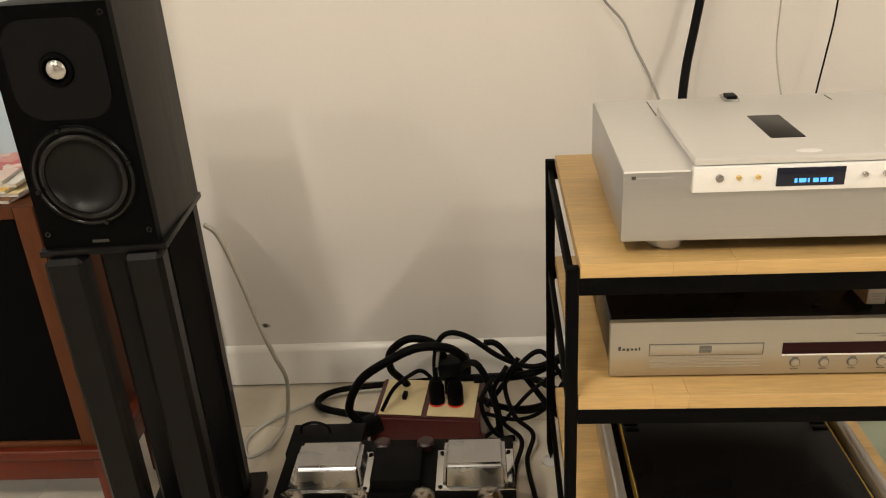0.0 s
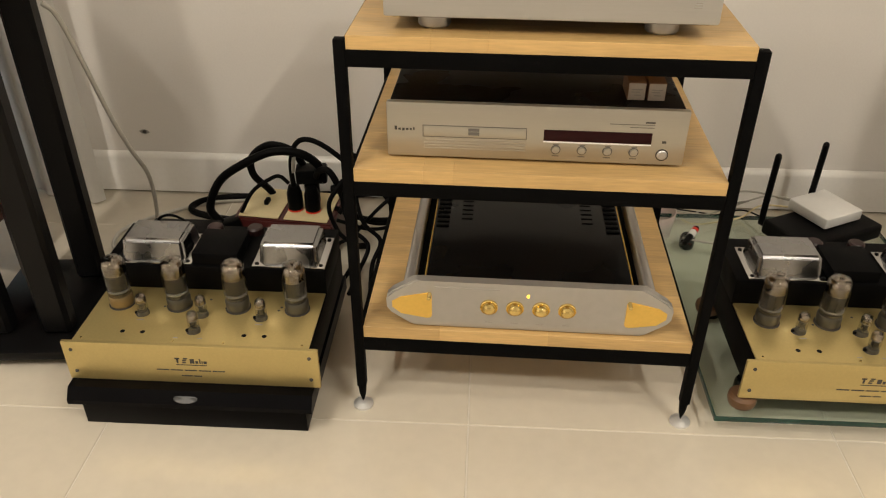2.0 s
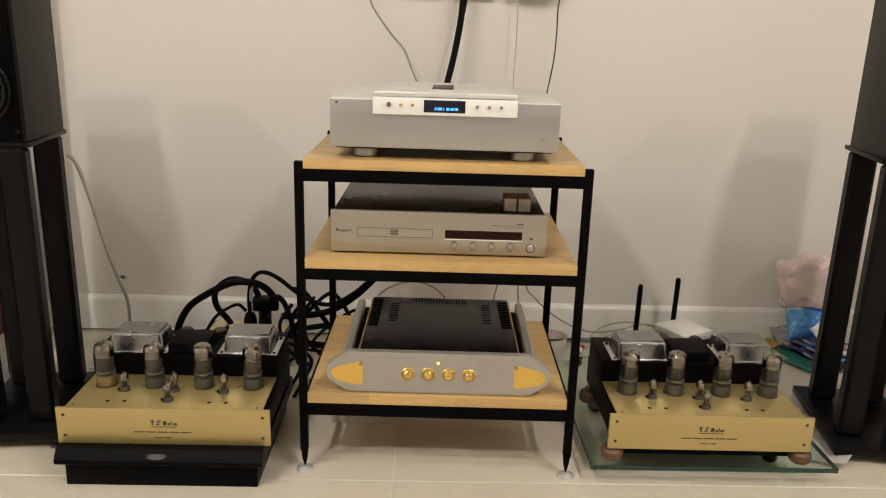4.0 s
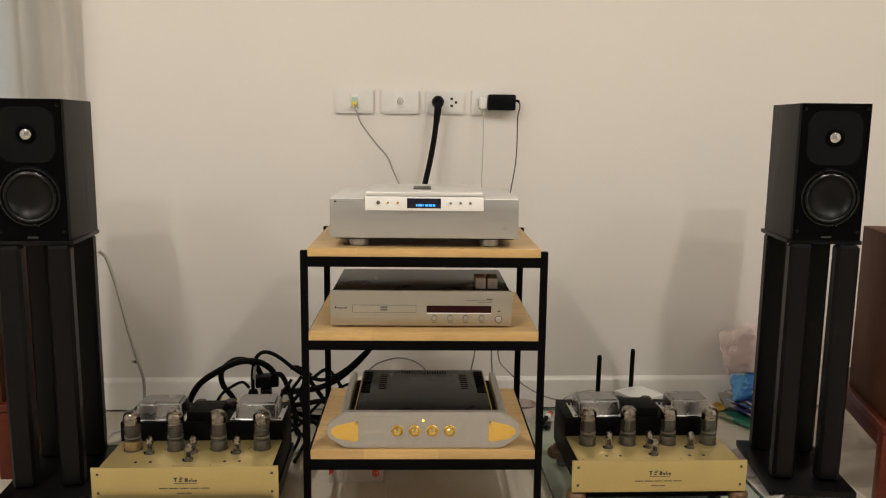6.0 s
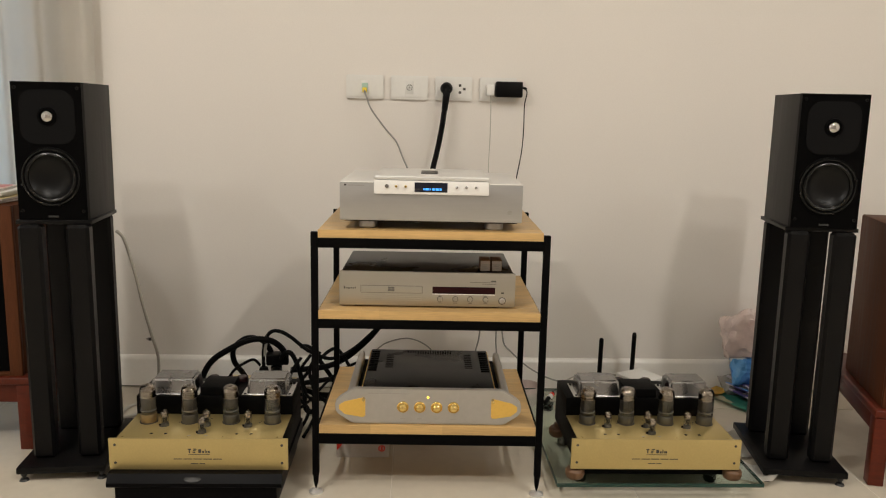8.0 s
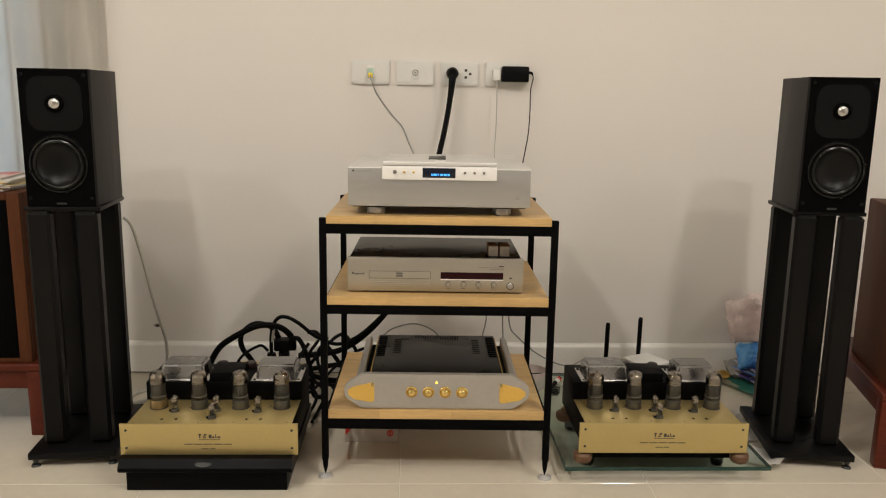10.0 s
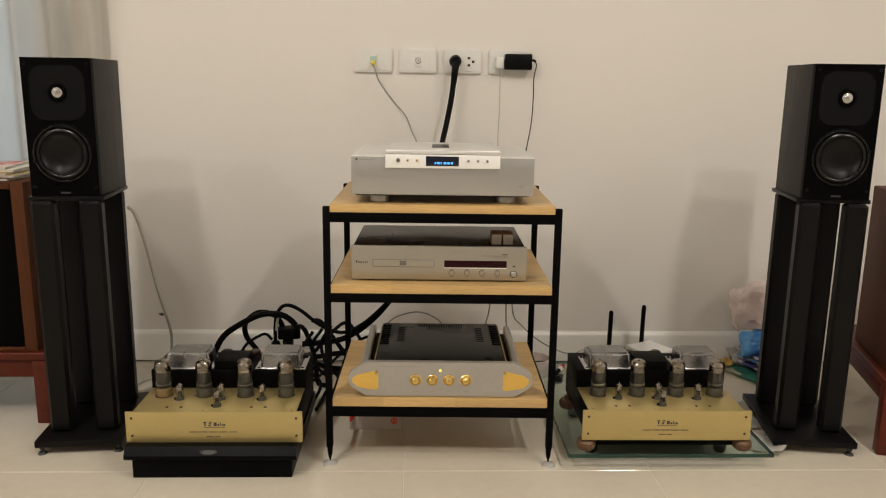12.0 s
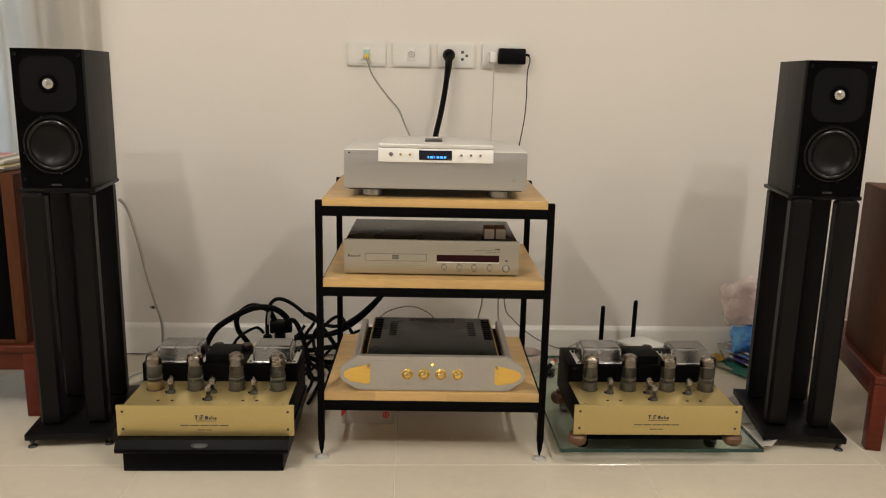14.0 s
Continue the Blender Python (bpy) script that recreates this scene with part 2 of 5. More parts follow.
NAVYPACK = printed("navy and violet printed paper", ((0.03, 0.04, 0.16), (0.55, 0.52, 0.60), (0.09, 0.06, 0.24), (0.05, 0.12, 0.36), (0.70, 0.68, 0.66)), 34, 0.4)
PINKPACK = printed("pink printed film", ((0.72, 0.44, 0.40), (0.62, 0.12, 0.12), (0.78, 0.60, 0.55), (0.70, 0.30, 0.27), (0.76, 0.66, 0.60)), 30, 0.4)
CARD = material("brown cardboard", (0.20, 0.10, 0.048), 0.8, vary=0.15, fine=200, coarse=8, bump=0.15)
WHITEBOX = material("white carton", (0.52, 0.47, 0.42), 0.7, vary=0.08, fine=120, coarse=8)
CLEARFILM = film_sheet("hazy plastic film", (0.86, 0.72, 0.68), 0.26)
DUSK = material("dusk outside", (0.1, 0.12, 0.15), 1.0, glow=(0.50, 0.60, 0.80), strength=1.7, vary=0.1, coarse=1)


# ---- mesh helpers ----
def put_mesh(name, bm, mat, sharp=35):
    me = bpy.data.meshes.new(name)
    bmesh.ops.recalc_face_normals(bm, faces=bm.faces)
    bm.to_mesh(me)
    bm.free()
    me.materials.append(mat)
    for f in me.polygons:
        f.use_smooth = True
    me.set_sharp_from_angle(angle=radians(sharp))
    return me


def part(name, bm, mat, parent, label="", sharp=35):
    ob = new(name, put_mesh(name, bm, mat, sharp))
    ob.parent = parent
    if label:
        tagged(ob, label)
    return ob


def thing(name, where, label, category, group="", kind=""):
    ob = new(name)
    ob.empty_display_size = 0.05
    ob.matrix_basis = where
    return tagged(ob, label, category, group, kind)


def solid(name, bm, mat, where, label, category, group="", kind="", sharp=35):
    ob = new(name, put_mesh(name, bm, mat, sharp))
    ob.matrix_basis = where
    return tagged(ob, label, category, group, kind)


def add_box(bm, x0, x1, y0, y1, z0, z1, bevel=0.0, seg=2):
    got = bmesh.ops.create_cube(bm, size=1)["verts"]
    for v in got:
        v.co = Vector(((x0 + x1) / 2 + v.co.x * (x1 - x0), (y0 + y1) / 2 + v.co.y * (y1 - y0), (z0 + z1) / 2 + v.co.z * (z1 - z0)))
    if bevel:
        es = list({e for v in got for e in v.link_edges})
        bmesh.ops.bevel(bm, geom=es, offset=bevel, segments=seg, affect="EDGES", profile=0.5)
    return bm


def box(x0, x1, y0, y1, z0, z1, bevel=0.0, seg=2):
    return add_box(bmesh.new(), x0, x1, y0, y1, z0, z1, bevel, seg)


def add_lathe(bm, profile, m=None, n=28):
    """Revolve (radius, height) points about z; m places the result."""
    m = m or Matrix.Identity(4)
    rings = []
    for r, z in profile:
        if r < 1e-6:
            rings.append([bm.verts.new(m @ Vector((0, 0, z)))])
        else:
            rings.append([bm.verts.new(m @ Vector((r * math.cos(2 * math.pi * k / n), r * math.sin(2 * math.pi * k / n), z))) for k in range(n)])
    for a, b in zip(rings, rings[1:]):
        for k in range(n):
            j = (k + 1) % n
            if len(a) == 1 and len(b) == 1:
                continue
            if len(a) == 1:
                bm.faces.new((a[0], b[j], b[k]))
            elif len(b) == 1:
                bm.faces.new((a[k], a[j], b[0]))
            else:
                bm.faces.new((a[k], a[j], b[j], b[k]))
    return bm


def lathe(profile, m=None, n=28):
    return add_lathe(bmesh.new(), profile, m, n)


FRONT = pose(0, 0, 0, 90)   # turns a lathe's axis from +z towards the viewer (-y)


def curve_points(pts, steps=10):
    """Points of a smooth line through pts."""
    pts = [Vector(p) for p in pts]
    ext = [pts[0] * 2 - pts[1], *pts, pts[-1] * 2 - pts[-2]]
    out = []
    for a, b, c, d in zip(ext, ext[1:], ext[2:], ext[3:]):
        for k in range(steps):
            t = k / steps
            out.append(0.5 * ((2 * b) + (c - a) * t + (2 * a - 5 * b + 4 * c - d) * t * t + (3 * b - a - 3 * c + d) * t ** 3))
    out.append(pts[-1])
    return out


def sweep(pts, r, n=9, steps=10, r_end=None):
    bm = bmesh.new()
    line = curve_points(pts, steps)
    rings, side = [], None
    for i, p in enumerate(line):
        d = (line[min(i + 1, len(line) - 1)] - line[max(i - 1, 0)]).normalized()
        if side is None:
            side = d.orthogonal().normalized()
        side = (side - d * side.dot(d)).normalized()
        up = d.cross(side)
        rr = r if r_end is None else r + (r_end - r) * i / (len(line) - 1)
        rings.append([bm.verts.new(p + rr * (side * math.cos(2 * math.pi * k / n) + up * math.sin(2 * math.pi * k / n))) for k in range(n)])
    for a, b in zip(rings, rings[1:]):
        for k in range(n):
            j = (k + 1) % n
            bm.faces.new((a[k], a[j], b[j], b[k]))
    bm.faces.new(rings[0][::-1])
    bm.faces.new(rings[-1])
    return bm


def add_prism(bm, outline, y0, y1, bevel=0.0):
    """A plate with the outline (x, z), from y0 (front) to y1 (back)."""
    a = [bm.verts.new((x, y0, z)) for x, z in outline]
    b = [bm.verts.new((x, y1, z)) for x, z in outline]
    fa, fb = bm.faces.new(a), bm.faces.new(b[::-1])
    for k in range(len(a)):
        j = (k + 1) % len(a)
        bm.faces.new((a[j], a[k], b[k], b[j]))
    if bevel:
        bmesh.ops.bevel(bm, geom=list(fa.edges), offset=bevel, segments=2, affect="EDGES")
    return bm


def holed_plate(x0, x1, z0, z1, y0, y1, cx, cz, r, n=12):
    """A rectangular plate with one round hole through it."""
    bm = bmesh.new()
    corner = [math.atan2(z - cz, x - cx) for x, z in ((x1, z1), (x0, z1), (x0, z0), (x1, z0))]
    angles = []
    for k in range(4):
        a, b = corner[k], corner[(k + 1) % 4]
        b += 2 * math.pi if b < a else 0
        angles += [a + (b - a) * i / n for i in range(n)]
    ring = {}
    for y in (y0, y1):
        inner, outer = [], []
        for a in angles:
            c, d = math.cos(a), math.sin(a)
            t = min(((x1 if c > 0 else x0) - cx) / c if abs(c) > 1e-9 else 9, ((z1 if d > 0 else z0) - cz) / d if abs(d) > 1e-9 else 9)
            inner.append(bm.verts.new((cx + r * c, y, cz + r * d)))
            outer.append(bm.verts.new((cx + t * c, y, cz + t * d)))
        ring[y] = (inner, outer)
    m = len(angles)
    for k in range(m):
        j = (k + 1) % m
        (ia, oa), (ib, ob_) = ring[y0], ring[y1]
        bm.faces.new((ia[k], ia[j], oa[j], oa[k]))
        bm.faces.new((ib[k], ob_[k], ob_[j], ib[j]))
        bm.faces.new((oa[k], oa[j], ob_[j], ob_[k]))
        bm.faces.new((ia[k], ib[k], ib[j], ia[j]))
    return bm


def rounded(x0, x1, z0, z1, r, n=6):
    """Outline of a rectangle with round corners."""
    out = []
    for cx, cz, a0 in ((x1 - r, z1 - r, 0), (x0 + r, z1 - r, 90), (x0 + r, z0 + r, 180), (x1 - r, z0 + r, 270)):
        for k in range(n + 1):
            a = radians(a0 + 90 * k / n)
            out.append((cx + r * math.cos(a), cz + r * math.sin(a)))
    return out


def cable(name, pts, r, mat, label, n=9):
    return solid(name, sweep(pts, r, n), mat, Matrix.Identity(4), label, "cable", sharp=60)


# ---- the room ----
WALL_Y, X0, X1, YB, H = 0.755, -2.7, 2.7, -4.2, 2.6
solid("wall_north", box(-1.22, X1 + 0.1, WALL_Y, WALL_Y + 0.12, -0.05, H), WALL, Matrix.Identity(4), "cream-painted plain wall behind the rack", "wall", kind="structure")
solid("wall_north_header", box(X0 - 0.1, -1.224, WALL_Y, WALL_Y + 0.12, 2.3, H), WALL, Matrix.Identity(4), "unseen wall with the dimness of the room put into its paint above the window", "wall", kind="structure")
solid("wall_east", box(X1, X1 + 0.12, YB - 0.12, WALL_Y - 0.003, -0.05, H), WALL, Matrix.Identity(4), "cream-painted side wall", "wall", kind="structure")
solid("wall_west", box(X0 - 0.12, X0, YB - 0.12, WALL_Y - 0.003, -0.05, H), WALL, Matrix.Identity(4), "cream-painted side wall", "wall", kind="structure")
# Out of view; its dark tone stands for the unlit depth of the room.
solid("wall_south", box(X0, X1, YB - 0.12, YB, -0.05, H), DIMWALL, Matrix.Identity(4), "unseen wall with the dimness of the room put into its paint", "wall", kind="structure")
solid("ceiling", box(X0 - 0.12, X1 + 0.12, YB - 0.12, WALL_Y + 0.12, H + 0.002, H + 0.1), CEIL, Matrix.Identity(4), "white painted ceiling", "ceiling", kind="structure")


def baseboard(name, x0, x1):
    bm = bmesh.new()
    prof = [(0.0, 0.006), (-0.014, 0.006), (-0.014, 0.0965), (-0.0128, 0.1005), (-0.0085, 0.1075), (-0.004, 0.111), (0.0, 0.112)]
    a = [bm.verts.new((x0, y, z)) for y, z in prof]
    b = [bm.verts.new((x1, y, z)) for y, z in prof]
    for k in range(len(prof) - 1):
        bm.faces.new((a[k], a[k + 1], b[k + 1], b[k]))
    bm.faces.new(a)
    bm.faces.new(b[::-1])
    return solid(name, bm, TRIM, pose(0, WALL_Y - 0.001, 0), "white painted skirting board with a thin gap over the floor", "skirting board", kind="structure")


baseboard("baseboard", -1.22, X1)
solid("trim", box(-1.22, X1, WALL_Y - 0.004, WALL_Y + 0.002, -0.004, 0.0055), STEEL, Matrix.Identity(4), "dark gap under the skirting board", "trim", kind="structure")

win = thing("window_1", pose(-1.96, WALL_Y + 0.06, 0), "tall window behind the curtain at dusk", "window", kind="structure")
for a, b in ((-0.73, -0.68), (-0.025, 0.025), (0.68, 0.73)):
    part("window_frame", box(a, b, -0.03, 0.03, 0.0, 2.297, 0.004), WHITEPLASTIC, win)
for a, b in ((-0.68, -0.025), (0.025, 0.68)):
    part("rail", box(a, b, -0.028, 0.028, 0.0, 0.06, 0.003), WHITEPLASTIC, win)
    ob = part("pane", box(a, b, -0.004, 0.004, 0.06, 2.29), SHEETGLASS, win)
    ob.visible_shadow = False
solid("backdrop", box(-4.2, 0.0, 2.2, 2.22, -0.5, 3.2), DUSK, Matrix.Identity(4), "blue dusk outside the window", "backdrop", kind="structure")


def curtain():
    bm = bmesh.new()
    nx, nz = 260, 10
    grid = []
    for i in range(nx + 1):
        u = i / nx
        x = -2.62 + (2.62 - 1.040) * u
        fold = 0.020 * math.sin(u * 88) + 0.010 * math.sin(u * 41 + 1.3) + 0.006 * math.sin(u * 163 + 0.4)
        col = []
        for k in range(nz + 1):
            z = 0.012 + 2.45 * (k / nz)
            ease = 0.75 + 0.25 * (1 - k / nz)
            spread = 0.022 * max(0.0, 1 - z / 0.5) * max(0.0, u * 10 - 9)
            col.append(bm.verts.new((x + spread + 0.006 * math.sin(z * 2 + u * 30) - 0.012 * (k / nz) * (1 - u), fold * ease - spread, z)))
        grid.append(col)
    for a, b in zip(grid, grid[1:]):
        for k in range(nz):
            bm.faces.new((a[k], b[k], b[k + 1], a[k + 1]))
    back = bmesh.ops.solidify(bm, geom=bm.faces[:], thickness=0.001)
    th = thing("curtain", pose(0, 0.705, 0), "sheer off-white curtain hanging in folds to the floor", "curtain")
    part("cloth", bm, CURTAIN, th, sharp=80)
    part("rod", sweep([(-2.65, 0, 2.47), (-1.85, 0, 2.47), (-1.03, 0, 2.47)], 0.012), WHITEPLASTIC, th, "white curtain rod")
    return th


curtain()


# ---- small wall fixtures ----
def wall_plate(x, kind_name, label):
    th = thing(kind_name, pose(x, WALL_Y - 0.0005, 1.0165), label, "wall socket", "plates in a row on the wall")
    bm = add_prism(bmesh.new(), rounded(-0.060, 0.060, -0.0375, 0.0375, 0.004), -0.009, 0.0, 0.003)
    part("plate", bm, WHITEPLASTIC, th)
    part("insert", add_prism(bmesh.new(), rounded(-0.058, 0.058, -0.031, 0.034, 0.003), -0.0115, -0.009, 0.001), WHITEPLASTIC, th)
    return th


plate = wall_plate(-0.203, "network_socket", "white network socket with a yellow plug in it")
part("surround", box(-0.013, 0.013, -0.0135, -0.011, -0.02, 0.02, 0.001), WHITEPLASTIC, plate)
part("jack", box(-0.0095, 0.0095, -0.016, -0.013, -0.014, 0.012, 0.001), CLEARPLUG, plate, "greenish shutter frame")
part("plug", box(-0.007, 0.007, -0.034, -0.015, -0.018, -0.003, 0.002), YELLOW, plate, "yellow network plug")
plate = wall_plate(-0.060, "aerial_socket", "white aerial socket plate")
part("jack_ring", lathe([(0.0074, 0.0112), (0.0098, 0.0112), (0.0096, 0.0135), (0.0076, 0.0135), (0.0074, 0.0112)], FRONT), MIDINK, plate, "dark ring round the jack")
part("jack", lathe([(0, 0.0185), (0.003, 0.0185), (0.003, 0.013), (0.0075, 0.013), (0.0075, 0.011), (0, 0.011)], FRONT), GREYALU, plate, "round metal aerial jack")
part("surround", box(-0.013, 0.013, -0.0135, -0.011, -0.02, 0.02, 0.001), WHITEPLASTIC, plate)
plate = wall_plate(0.083, "power_socket", "white double mains socket with a black plug")
for hx, hz, w in ((0.020, 0.010, 0.0042), (0.020, -0.012, 0.0042), (0.034, -0.001, 0.0040)):
    part("pin_hole", box(hx - w, hx + w, -0.0125, -0.0113, hz - 0.004, hz + 0.004, 0.0006), DARKINK, plate, "dark pin hole")
plate = wall_plate(0.227, "power_socket", "white double mains socket holding an adapter")


def mains_plug():
    th = thing("mains_plug", pose(0.059, WALL_Y - 0.0125, 1.016), "round black mains plug with its thick cable hanging down", "plug")
    part("body", lathe([(0, 0.044), (0.012, 0.043), (0.017, 0.036), (0.0195, 0.018), (0.0195, 0.0), (0, 0.0)], FRONT), BLACKPLASTIC, th)
    part("strain_relief", sweep([(0.0, -0.034, -0.004), (-0.002, -0.040, -0.03), (-0.006, -0.038, -0.07)], 0.0125, r_end=0.0095), BLACKPLASTIC, th)
    part("cable", sweep([(-0.006, -0.038, -0.068), (-0.013, -0.045, -0.12), (-0.026, -0.058, -0.19), (-0.042, -0.080, -0.26), (-0.054, -0.115, -0.33), (-0.058, -0.16, -0.40)], 0.0088), CABLE, th)


mains_plug()
adapter = thing("power_adapter", pose(0.260, WALL_Y - 0.0125, 1.016), "black plug-in power adapter with a thin black lead", "adapter")
part("body", box(-0.043, 0.043, -0.034, 0.0, -0.024, 0.025, 0.004), BLACKPLASTIC, adapter)
part("strain_relief", sweep([(0.040, -0.018, 0.006), (0.050, -0.018, 0.006), (0.056, -0.018, 0.002)], 0.004), BLACKPLASTIC, adapter)
part("lead", sweep([(0.055, -0.018, 0.003), (0.058, -0.02, -0.012), (0.050, -0.03, -0.05), (0.050, -0.032, -0.12), (0.046, -0.036, -0.19), (0.034, -0.046, -0.26), (0.020, -0.06, -0.33), (0.01, -0.08, -0.40)], 0.0018, 7), CABLE, adapter)
charger = thing("white_plug", pose(0.200, WALL_Y - 0.0125, 1.012), "small white plug with a thin white lead", "plug")
part("body", box(-0.012, 0.012, -0.030, 0.0, -0.016, 0.018, 0.003), WHITEPLASTIC, charger)
part("lead", sweep([(0.0, -0.026, -0.012), (0.002, -0.03, -0.05), (0.002, -0.032, -0.15), (-0.002, -0.05, -0.24), (-0.004, -0.12, -0.33)], 0.0016, 7), WHITECABLE, charger)
cable("network_cable", [(-0.203, WALL_Y - 0.034, 1.004), (-0.196, WALL_Y - 0.05, 0.985), (-0.180, WALL_Y - 0.05, 0.945), (-0.135, WALL_Y - 0.05, 0.885), (-0.100, WALL_Y - 0.055, 0.845), (-0.080, WALL_Y - 0.075, 0.80), (-0.055, WALL_Y - 0.12, 0.745), (-0.045, WALL_Y - 0.2, 0.70)], 0.0026, GREYCABLE, "thin grey network cable hanging from the wall")
clip = thing("wall_hook", pose(-0.925, WALL_Y, 0.165), "small dark nail hole with torn paint", "hole")
part("hole", lathe([(0, 0.003), (0.004, 0.0025), (0.006, 0.0)], FRONT, 10), DARKINK, clip)
part("chip", add_prism(bmesh.new(), [(-0.014, 0.002), (-0.004, 0.006), (0.008, 0.004), (0.013, -0.002), (0.003, -0.006), (-0.008, -0.004)], -0.001, 0.0), GREYINK, clip, "grey chipped patch")


# ---- hi-fi rack ----
RACK = pose(0, -0.010, 0, 0, 0, -1.3)


rnd = random.Random(7)


def hifi_rack():
    th = thing("hifi_rack", RACK, "three-tier black steel hi-fi rack with maple shelves", "rack")
    for sx in (-1, 1):
        for y in (0.0, 0.435):
            cx = sx * 0.2755
            leg = part("leg", box(cx - 0.008, cx + 0.008, y - 0.008, y + 0.008, 0.048, 0.6580, 0.0012), STEEL, th)
            spike = part("spike", lathe([(0.0075, 0.05), (0.0065, 0.034), (0.0055, 0.026), (0.001, 0.009), (0, 0.009)], pose(cx, y, 0), 16), STEEL, leg)
            part("foot_disc", lathe([(0, 0.0095), (0.006, 0.009), (0.010, 0.0075), (0.0175, 0.004), (0.0175, 0.0), (0, 0.0)], pose(cx, y, 0), 28), ALUTOP, leg, "silver floor disc")
    for zb, zt, rail in ((0.645, 0.664, 0.024), (0.448, 0.469, 0.023), (0.158, 0.180, 0.027)):
        shelf = part("shelf", box(-0.2660, 0.2660, -0.0060, 0.4410, zb, zt - 0.0006, 0.0008), MAPLE, th, "laminated maple shelf board")
        for k in range(7):
            y0 = -0.0065 + k * 0.064
            cuts = [-0.2665] + sorted(rnd.uniform(-0.22, 0.22) for _ in range(2)) + [0.2665]
            for a, b in zip(cuts, cuts[1:]):
                part("plank", box(a + 0.0001, b - 0.0001, y0 + 0.0001, y0 + 0.0639, zb - 0.0002, zt, 0.0004, 1), MAPLE, shelf)
        for y in (-0.0045, 0.4395):
            part("rail", box(-0.2672, 0.2672, y - 0.003, y + 0.003, zb - rail, zb - 0.0005, 0.0008), STEEL, th)
        for sx in (-1, 1):
            part("rail", box(sx * 0.2755 - 0.004, sx * 0.2755 + 0.004, 0.0085, 0.4265, zb - rail, zb - 0.0005, 0.0008), STEEL, th)
    return th


hifi_rack()


def bars(parent, mat, items, y, name="lettering"):
    """Small printed lines, as raised bars (x0, x1, z0, z1)."""
    for x0, x1, z0, z1 in items:
        part(name, box(x0, x1, y - 0.0006, y + 0.0002, z0, z1), mat, parent)


def disc_transport():
    th = thing("cd_transport", pose(-0.001, -0.004, 0.664, 0, 0, -1.8), "silver aluminium top-loading disc player on the top shelf", "disc player")
    part("body", box(-0.2155, 0.2155, 0.0, 0.345, 0.022, 0.1130, 0.003), ALU, th)
    # Paler than the body: the reflected wall is put into its colour.
    part("top_plate", box(-0.2140, 0.2140, 0.0015, 0.3435, 0.1131, 0.1137, 0.0002), ALUTOP, th, "satin top plate with the wall reflection put into its pale tone")
    lid = part("lid", box(-0.134, 0.134, -0.004, 0.245, 0.1190, 0.1290, 0.003), ALUTOP, th, "raised sliding lid")
    part("lid_runner", box(-0.128, 0.128, 0.004, 0.240, 0.1138, 0.1189, 0.001), ALUTOP, lid)
    part("window", box(-0.027, 0.015, 0.066, 0.171, 0.1285, 0.1298, 0.0005), GLOSSBLACK, lid, "dark glass slot")
    part("thumb_notch", lathe([(0, 0.0008), (0.014, 0.0006), (0.016, 0)], pose(0, 0.012, 0.1288) @ Matrix.Diagonal((1, 0.5, 1, 1)), 20), FACE, lid)
    fascia = part("fascia", box(-0.1345, 0.1345, -0.006, 0.0035, 0.0865, 0.1180, 0.001), FACE, th, "bright fascia strip with buttons")
    screen = part("display", box(-0.0395, 0.0375, -0.0070, -0.005, 0.0920, 0.1145, 0.0004), LCD, fascia, "blue-lit dark display")
    for x0, x1 in ((-0.019, -0.016), (-0.014, -0.006), (-0.004, -0.002), (0.002, 0.008), (0.010, 0.017), (0.019, 0.024)):
        part("digit", box(x0, x1, -0.0076, -0.0069, 0.0965, 0.1015), BLUEGLOW, fascia)
    for x, mat, r in ((-0.1045, COVER, 0.0046), (-0.0825, GOLD, 0.0030), (-0.0605, GOLD, 0.0030), (0.0595, CHROME, 0.0032), (0.082, CHROME, 0.0032), (0.104, CHROME, 0.0032)):
        part("button", lathe([(0, 0.0105), (r * 0.8, 0.0102), (r, 0.0092), (r, 0.005), (0, 0.005)], pose(x, 0, 0.1045) @ FRONT, 16), mat, fascia)
    for sx in (-1, 1):
        part("groove", box(sx * 0.1335 - 0.0008, sx * 0.1335 + 0.0008, 0.248, 0.332, 0.1132, 0.1141), DARKINK, th, "dark seam")
        part("top_edge", box(*sorted((sx * 0.137, sx * 0.2145)), -0.0012, 0.001, 0.1115, 0.1135, 0.0005), FACE, th)
        for y in (0.045, 0.285):
            part("foot", lathe([(0, 0.022), (0.020, 0.022), (0.0225, 0.017), (0.0225, 0.003), (0.020, 0.0), (0, 0.0)], pose(sx * 0.152, y, 0)), GREYALU, th, "silver disc foot")
    part("underside", box(-0.205, 0.205, 0.012, 0.32, 0.019, 0.0225), STEEL, th)
    bars(th, DARKINK, [(-0.205, -0.200, 0.1035, 0.1075)], 0.0, "emblem")
    bars(th, GREYINK, [(-0.197, -0.158, 0.104, 0.1055)], 0.0)
    bars(th, GREYINK, [(0.180, 0.190, 0.046, 0.0475), (0.180, 0.190, 0.043, 0.0445), (0.182, 0.190, 0.0495, 0.0505)], 0.0)
    part("connector", box(-0.020, 0.002, 0.31, 0.345, 0.1138, 0.1180, 0.001), CHROME, th, "metal connector at the rear edge")
    part("connector", box(-0.016, 0.0, 0.315, 0.34, 0.1180, 0.1215, 0.001), BLACKPLASTIC, th)


disc_transport()


